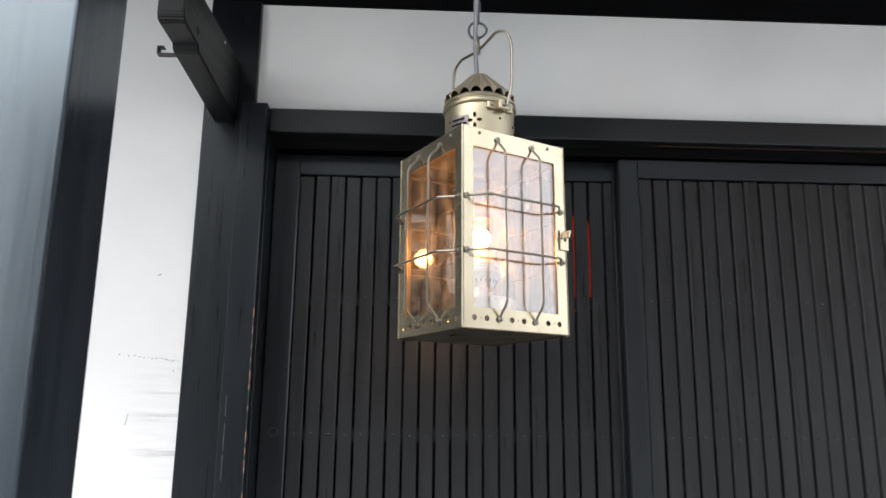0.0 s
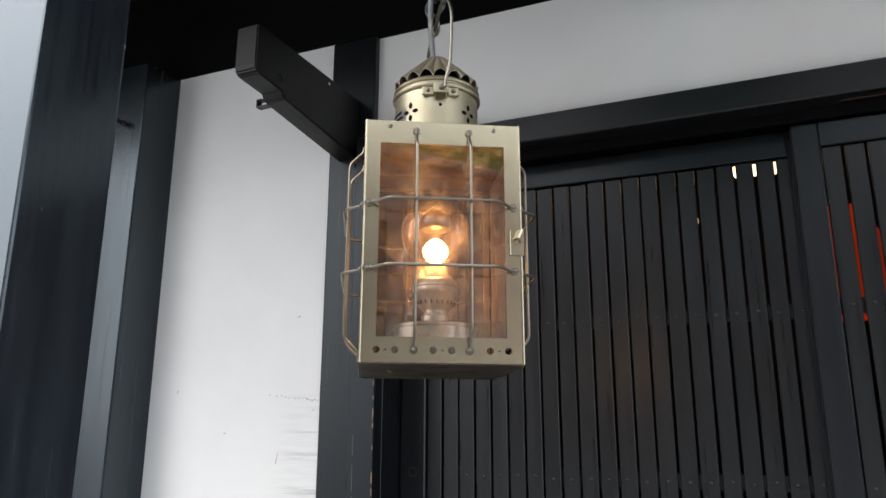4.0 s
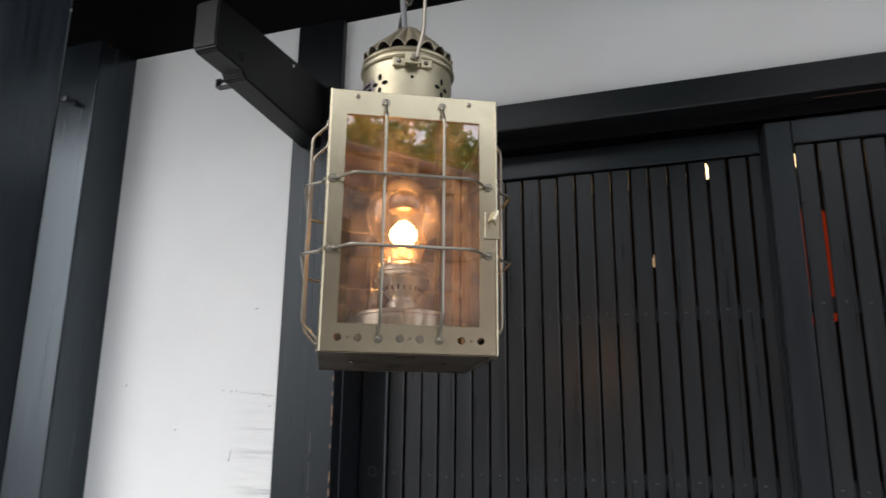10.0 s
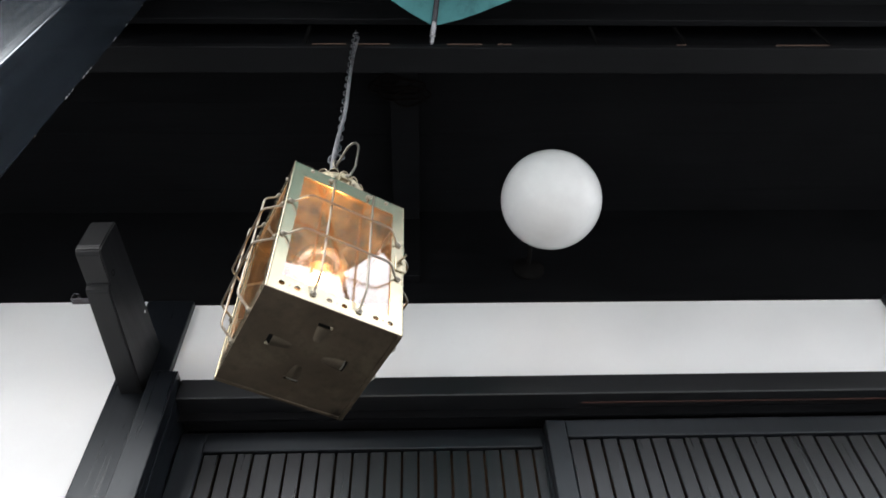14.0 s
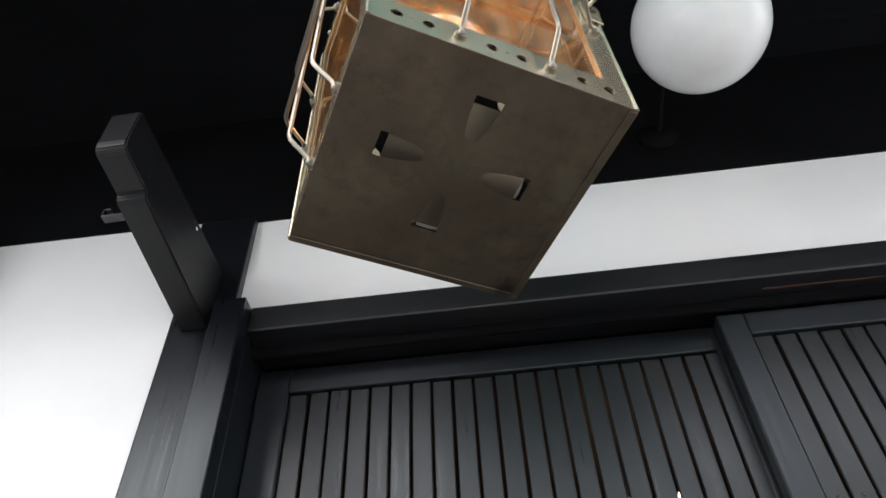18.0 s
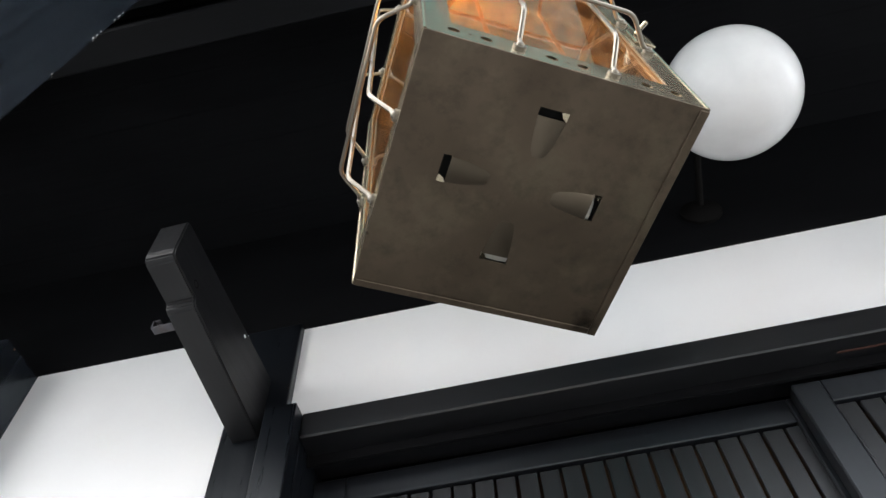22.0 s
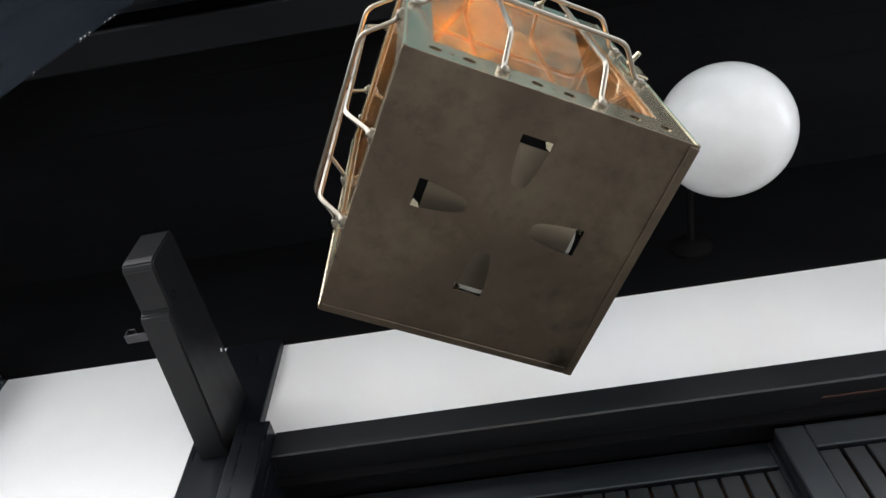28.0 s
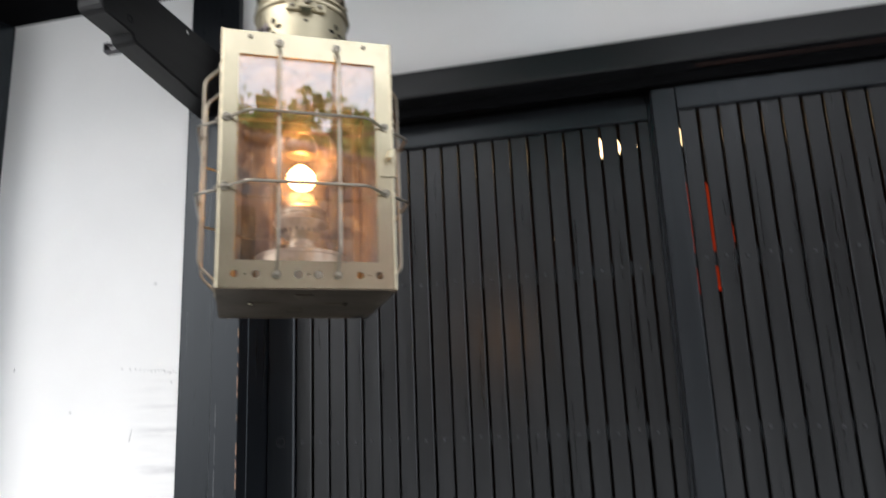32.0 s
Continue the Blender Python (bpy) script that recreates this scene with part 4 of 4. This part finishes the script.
    part("gallery_slot_shade", bm, M_DARK, burner)
    r = 0.0420
    zc = 0.166
    prof = [(0.0205, 0.1060), (0.0212, 0.1140), (0.0228, 0.1215), (0.0255, 0.1290)]
    prof += [(r * math.sin(radians(a)), zc - r * math.cos(radians(a))) for a in range(42, 180, 6)] + [(0, zc + r)]
    bulb = part("bulb", lathe(bmesh.new(), prof, 40), M_BULB, t, "clear round glass bulb, lit", True)
    bulb.visible_shadow = False
    stem = part("stem", lathe(bmesh.new(), [(0.006, 0.1236), (0.004, 0.126), (0.0022, 0.1275), (0, 0.128)], 14), M_PORCELAIN, bulb, "", True)
    part("mount", lathe(bmesh.new(), [(0.0, 0.170), (0.0145, 0.170), (0.0170, 0.172), (0.0175, 0.186), (0.0140, 0.192), (0.006, 0.196), (0, 0.196)], 24), M_PORCELAIN, bulb, "ceramic filament mount, darkened in colour", True)
    # coil built oversized, so its shape carries the glare round the hot wire
    bm = bmesh.new()
    for r, z in ((0.0060, 0.1310), (0.0108, 0.1340), (0.0140, 0.1385), (0.0152, 0.1430), (0.0142, 0.1475), (0.0112, 0.1520), (0.0074, 0.1555), (0.0036, 0.1580)):
        tube(bm, [(r * math.cos(math.pi * q / 6), r * math.sin(math.pi * q / 6), z + 0.0006 * (q % 2)) for q in range(12)], 0.0014, 6, True)
    part("filament", bm, M_FILAMENT, bulb, "glowing filament, oversized to imitate its glare")
    return t


lantern()
lamp = new("bulb_light", bpy.data.lights.new("bulb_light", "POINT"))
lamp.data.energy, lamp.data.color, lamp.data.shadow_soft_size = BULB_W, (1.0, 0.46, 0.12), 0.012
lamp.location = LANTERN @ Vector((0, 0, 0.144))

# ---- chain, cable ----


def chain(start, end, pitch=0.0205):
    a, b = Vector(start), Vector(end)
    t = thing("chain", "dark steel chain hanging from a hook in the eave beam", "chain", Matrix.Translation(a))
    n = int(((b - a).length - 0.046) / pitch)
    q = (b - a).to_track_quat("Z", "X").to_matrix().to_4x4()
    pts = []
    for k in range(20):
        u = 2 * math.pi * k / 20
        pts.append((0.0052 * math.cos(u), 0, 0.0085 * math.sin(u) + (0.0042 if math.sin(u) > 0 else -0.0042)))
    link = mesh_from(tube(bmesh.new(), pts, 0.0016, 6, True), "link", M_STEEL, True)
    for k in range(n + 1):
        repeat("link", link, t, q @ pose(0, 0, pitch * k + 0.056, 0, 0, 90 * (k % 2) + 8 * math.sin(k * 1.7)))
    # an oval brass link over the bail, then a dark ring
    oval = [(0.0075 * math.cos(2 * math.pi * k / 24), 0, 0.0145 * math.sin(2 * math.pi * k / 24) + 0.0075) for k in range(24)]
    part("oval_link", tube(bmesh.new(), oval, 0.0021, 8, True), M_WIRE, t, "brass oval link", True, q @ pose(0, 0, 0, 0, 0, -35))
    ring = [(0.0140 * math.cos(2 * math.pi * k / 28), 0.002 * math.sin(4 * math.pi * k / 28), 0.0140 * math.sin(2 * math.pi * k / 28) + 0.0335) for k in range(28)]
    part("split_ring", tube(bmesh.new(), ring, 0.0020, 8, True), M_STEEL, t, "dark steel ring", True, q @ pose(0, 0, 0, 0, 0, 65))
    hook = [(b - a) + Vector(v) for v in ((0.004, -0.004, -0.012), (0.008, 0.0, -0.004), (0.0, 0.004, 0.010), (0.0, 0.020, 0.014), (0.0, 0.030, 0.014))]
    part("screw_hook", tube(bmesh.new(), rounded(hook, 0.008, 4), 0.0022, 8), M_STEEL, t, "", True)
    return t


BAIL_TOP = LANTERN @ Vector((-0.003, -0.002, H + 0.172))
chain(BAIL_TOP, (0.079, 1.072, 2.640))
APEX = LANTERN @ Vector((-0.004, 0.0, H + 0.122))
pts = [APEX, APEX + Vector((-0.004, -0.004, 0.06)), APEX + Vector((-0.001, -0.006, 0.14)), APEX + Vector((0.004, 0.004, 0.26)), APEX + Vector((-0.002, 0.020, 0.42)), APEX + Vector((-0.008, 0.042, 0.60)), (0.083, 1.092, 2.655)]
tagged(part("power_cable", tube(bmesh.new(), rounded(pts, 0.05, 6), 0.0036, 10), M_CABLE, None, "", True), "grey electric cable running up beside the chain", "cable")

# loose cable loops on the rafter
bundle = thing("cable_bundle", "loose loops of dark cable tied under the rafter", "cable", pose(0.185, 1.30, 2.852))
for k in range(6):
    c = Vector((0.012 * (k - 3), 0.011 * k, -0.002 * k))
    part("cable_loop", tube(bmesh.new(), [c + Vector(((0.035 + 0.006 * ((k * 4) % 9)) * math.cos(2 * math.pi * q / 24), (0.014 + 0.006 * (k % 3)) * math.sin(2 * math.pi * q / 24), 0.006 * math.sin(6 * math.pi * q / 24 + k))) for q in range(24)], 0.0036, 6, True), M_DUSTY, bundle, "", True)

# ---- teal umbrella under the eave ----


def umbrella(tip, away, radius, rise):
    """An open umbrella seen from below: six ribs, scalloped canopy, steel rib tips, short shaft."""
    tip = Vector(tip)
    d = Vector((*away, 0)).normalized()
    top = tip + d * radius + Vector((0, 0, rise))
    t = thing("umbrella", "open teal umbrella with black ribs, hung under the eave", "umbrella", Matrix.Translation(top))
    cloth, n, m, _ = material("teal_umbrella_cloth", 0.6)[0:4]
    b = n["Principled BSDF"]
    k = noise_of(n, m, coords(n, m, world_space=False), 22, 5, 0.7)
    m.new(ramp(n, m, k.outputs[0], [(0.32, (0.03, 0.10, 0.11)), (0.45, (0.10, 0.33, 0.34)), (0.7, (0.13, 0.42, 0.43))]).outputs[0], b.inputs["Base Color"])
    thin = n.new("ShaderNodeBsdfTranslucent")
    thin.inputs[0].default_value = (0.16, 0.52, 0.53, 1)
    both = n.new("ShaderNodeMixShader")
    both.inputs[0].default_value = 0.5
    m.new(b.outputs[0], both.inputs[1])
    m.new(thin.outputs[0], both.inputs[2])
    m.new(both.outputs[0], n["Material Output"].inputs["Surface"])
    bm = bmesh.new()
    a0 = math.atan2(-d.y, -d.x)
    seg, rings = 6 * 8, 8
    grid = []
    for i in range(1, rings + 1):
        u = i / rings
        row = []
        for k2 in range(seg):
            f = (k2 % 8) / 8
            sag = 1 - 0.11 * u * math.sin(math.pi * f)
            a = a0 + 2 * math.pi * k2 / seg
            row.append(bm.verts.new((radius * u * sag * math.cos(a), radius * u * sag * math.sin(a), -rise * u * u)))
        grid.append(row)
    apex = bm.verts.new((0, 0, 0.0))
    for k2 in range(seg):
        j = (k2 + 1) % seg
        bm.faces.new((apex, grid[0][k2], grid[0][j]))
        for a, c in zip(grid, grid[1:]):
            bm.faces.new((a[k2], c[k2], c[j], a[j]))
    bmesh.ops.recalc_face_normals(bm, faces=bm.faces)
    bmesh.ops.solidify(bm, geom=bm.faces[:], thickness=0.0006)
    part("canopy", bm, cloth, t, "teal cloth canopy with water marks", True)
    for k2 in range(6):
        a = a0 + 2 * math.pi * k2 / 6
        line = [(radius * u * math.cos(a), radius * u * math.sin(a), -rise * u * u - 0.006) for u in (0.04, 0.25, 0.5, 0.75, 0.985)]
        rib = part("rib", tube(bmesh.new(), line, 0.0070, 6), M_IRON, t, "black rib")
        e = Vector(line[-1])
        out = Vector((math.cos(a), math.sin(a), -2 * rise / radius)).normalized()
        bm = tube(bmesh.new(), [e - out * 0.006, e + out * 0.014, e + out * 0.086], [0.0068, 0.0084, 0.0054], 10)
        bmesh.ops.create_uvsphere(bm, u_segments=12, v_segments=8, radius=0.0096, matrix=Matrix.Translation(e + out * 0.091))
        part("rib_tip", bm, M_TIP, rib, "steel rib tip with a ball end", True)
    part("shaft", tube(bmesh.new(), [(0, 0, -0.06), (0, 0, 0.05)], 0.006, 10), M_IRON, t)
    part("hanging_cord", tube(bmesh.new(), [(0, 0, 0.045), (0.0, 0.0, 2.828 - top.z)], 0.0015, 6), M_IRON, t)
    return t


umbrella((0.277, 1.061, 2.656), (0.13, -1.0), 0.50, 0.087)

# ---- across the street: a tiled house and trees, met only in the glass ----


def house_opposite():
    t = thing("house_opposite", "pale plastered house with a brown tiled roof across the street", "house", pose(9.0, -9.6, 0, 0, 0, 4))
    part("wall", boxed(-4.6, 4.6, -3, 3, 0, 3.3), plain("pale_house_wall", (0.52, 0.50, 0.47), 0.8, 0, 2), t)
    bm = bmesh.new()
    v = [bm.verts.new(p) for p in ((-5.2, 3.8, 3.1), (5.2, 3.8, 3.1), (5.2, 0, 7.0), (-5.2, 0, 7.0), (-5.2, -3.8, 3.1), (5.2, -3.8, 3.1))]
    for f in ((0, 1, 2, 3), (3, 2, 5, 4), (0, 3, 4), (1, 5, 2)):
        bm.faces.new([v[k] for k in f])
    bmesh.ops.solidify(bm, geom=bm.faces[:], thickness=0.18)
    roof = part("roof", bm, plain("red_brown_roof_tile", (0.21, 0.115, 0.098), 0.6, 0, 6), t)
    part("ridge_tiles", tube(bmesh.new(), [(-5.2, 0, 7.06), (5.2, 0, 7.06)], 0.16, 10), plain("dark_ridge_tile", (0.10, 0.06, 0.05), 0.6, 0, 6), roof)
    return t


house_opposite()


# added and unseen: keeps sky out of the gloss on the doors
def reflection_blocker():
    t = thing("reflection_blocker", "added unseen dark house shape that blocks sky from the door reflections", "house", pose(0.2, -7.6, 0))
    wood = plain("dark_blocker_boards", (0.035, 0.028, 0.022), 0.75, 0, 3, 0.3)
    part("wall", boxed(-4.6, 4.0, -2, 1.4, 0, 4.3), wood, t)
    # added pale band, a reflector for the lower part of the doors
    part("reflector_band", boxed(-4.6, 4.0, 1.4405, 1.62, 0, 1.25, 0.02), plain("pale_reflector_stone", (0.27, 0.265, 0.255), 0.8, 0, 4, 0.2), t, "added pale band that brightens the low door reflections")
    for k in range(19):
        part("batten", boxed(-4.58 + k * 0.45, -4.52 + k * 0.45, 1.401, 1.44, 0, 4.3), wood, t)
    bm = bmesh.new()
    v = [bm.verts.new(p) for p in ((-4.9, 2.2, 4.1), (4.3, 2.2, 4.1), (4.3, -0.3, 5.7), (-4.9, -0.3, 5.7), (-4.9, -2.8, 4.1), (4.3, -2.8, 4.1))]
    for f in ((0, 1, 2, 3), (3, 2, 5, 4)):
        bm.faces.new([v[k] for k in f])
    bmesh.ops.solidify(bm, geom=bm.faces[:], thickness=0.15)
    part("roof", bm, plain("grey_roof_tile", (0.05, 0.05, 0.053), 0.7, 0, 6), t)
    return t


reflection_blocker()
LEAF = plain("green_leaves", (0.13, 0.27, 0.055), 0.6, 0, 9, 0.35)
BARK = plain("grey_bark", (0.13, 0.10, 0.075), 0.9, 0, 20, 0.3)


def tree(x, y, h, spread, seed):
    rnd = random.Random(seed)
    t = thing("tree", "broad-leaved green tree across the street", "tree", pose(x, y, 0), "street trees")
    bm = tube(bmesh.new(), [(0, 0, 0), (0.1, 0.05, h * 0.3), (0, 0.1, h * 0.62), (0.1, 0, h * 0.9)], [0.2, 0.15, 0.1, 0.03], 8)
    for k in range(7):
        a = rnd.uniform(0, 6.28)
        z = h * rnd.uniform(0.3, 0.65)
        q = spread * rnd.uniform(0.5, 0.9)
        tube(bm, [(0.03, 0.06, z), (q * 0.5 * math.cos(a), q * 0.5 * math.sin(a), z + h * 0.12), (q * math.cos(a), q * math.sin(a), z + h * 0.22)], [0.08, 0.05, 0.015], 6)
    part("trunk", bm, BARK, t)
    verts, faces = [], []
    clumps = [(rnd.gauss(0, spread * 0.45), rnd.gauss(0, spread * 0.45), h * rnd.uniform(0.42, 1.0), rnd.uniform(0.25, 0.6)) for _ in range(64)]
    for cx, cy, cz, cr in clumps:
        for _ in range(130):
            p = Vector((cx + rnd.gauss(0, cr * 0.6), cy + rnd.gauss(0, cr * 0.6), cz + rnd.gauss(0, cr * 0.45)))
            u = Vector((rnd.uniform(-1, 1), rnd.uniform(-1, 1), rnd.uniform(-0.6, 0.6))).normalized()
            w = u.orthogonal().normalized() * rnd.uniform(0.05, 0.10)
            u = u * rnd.uniform(0.09, 0.17)
            b0 = len(verts)
            verts += [p - u, p + w, p + u, p - w]
            faces.append((b0, b0 + 1, b0 + 2, b0 + 3))
    me = bpy.data.meshes.new("crown")
    me.from_pydata(verts, [], faces)
    me.materials.append(LEAF)
    ob = new("crown", me)
    ob.parent = t
    return t


for k, (x, y, h, w) in enumerate(((9.2, -14.6, 10.2, 2.2), (11.4, -15.0, 10.6, 2.4), (13.4, -14.0, 10.0, 2.4), (16.0, -13.0, 9.4, 2.2), (12.6, -17.2, 11.4, 2.8), (9.8, -17.6, 11.2, 2.6))):
    tree(x, y, h, w, 11 + k)
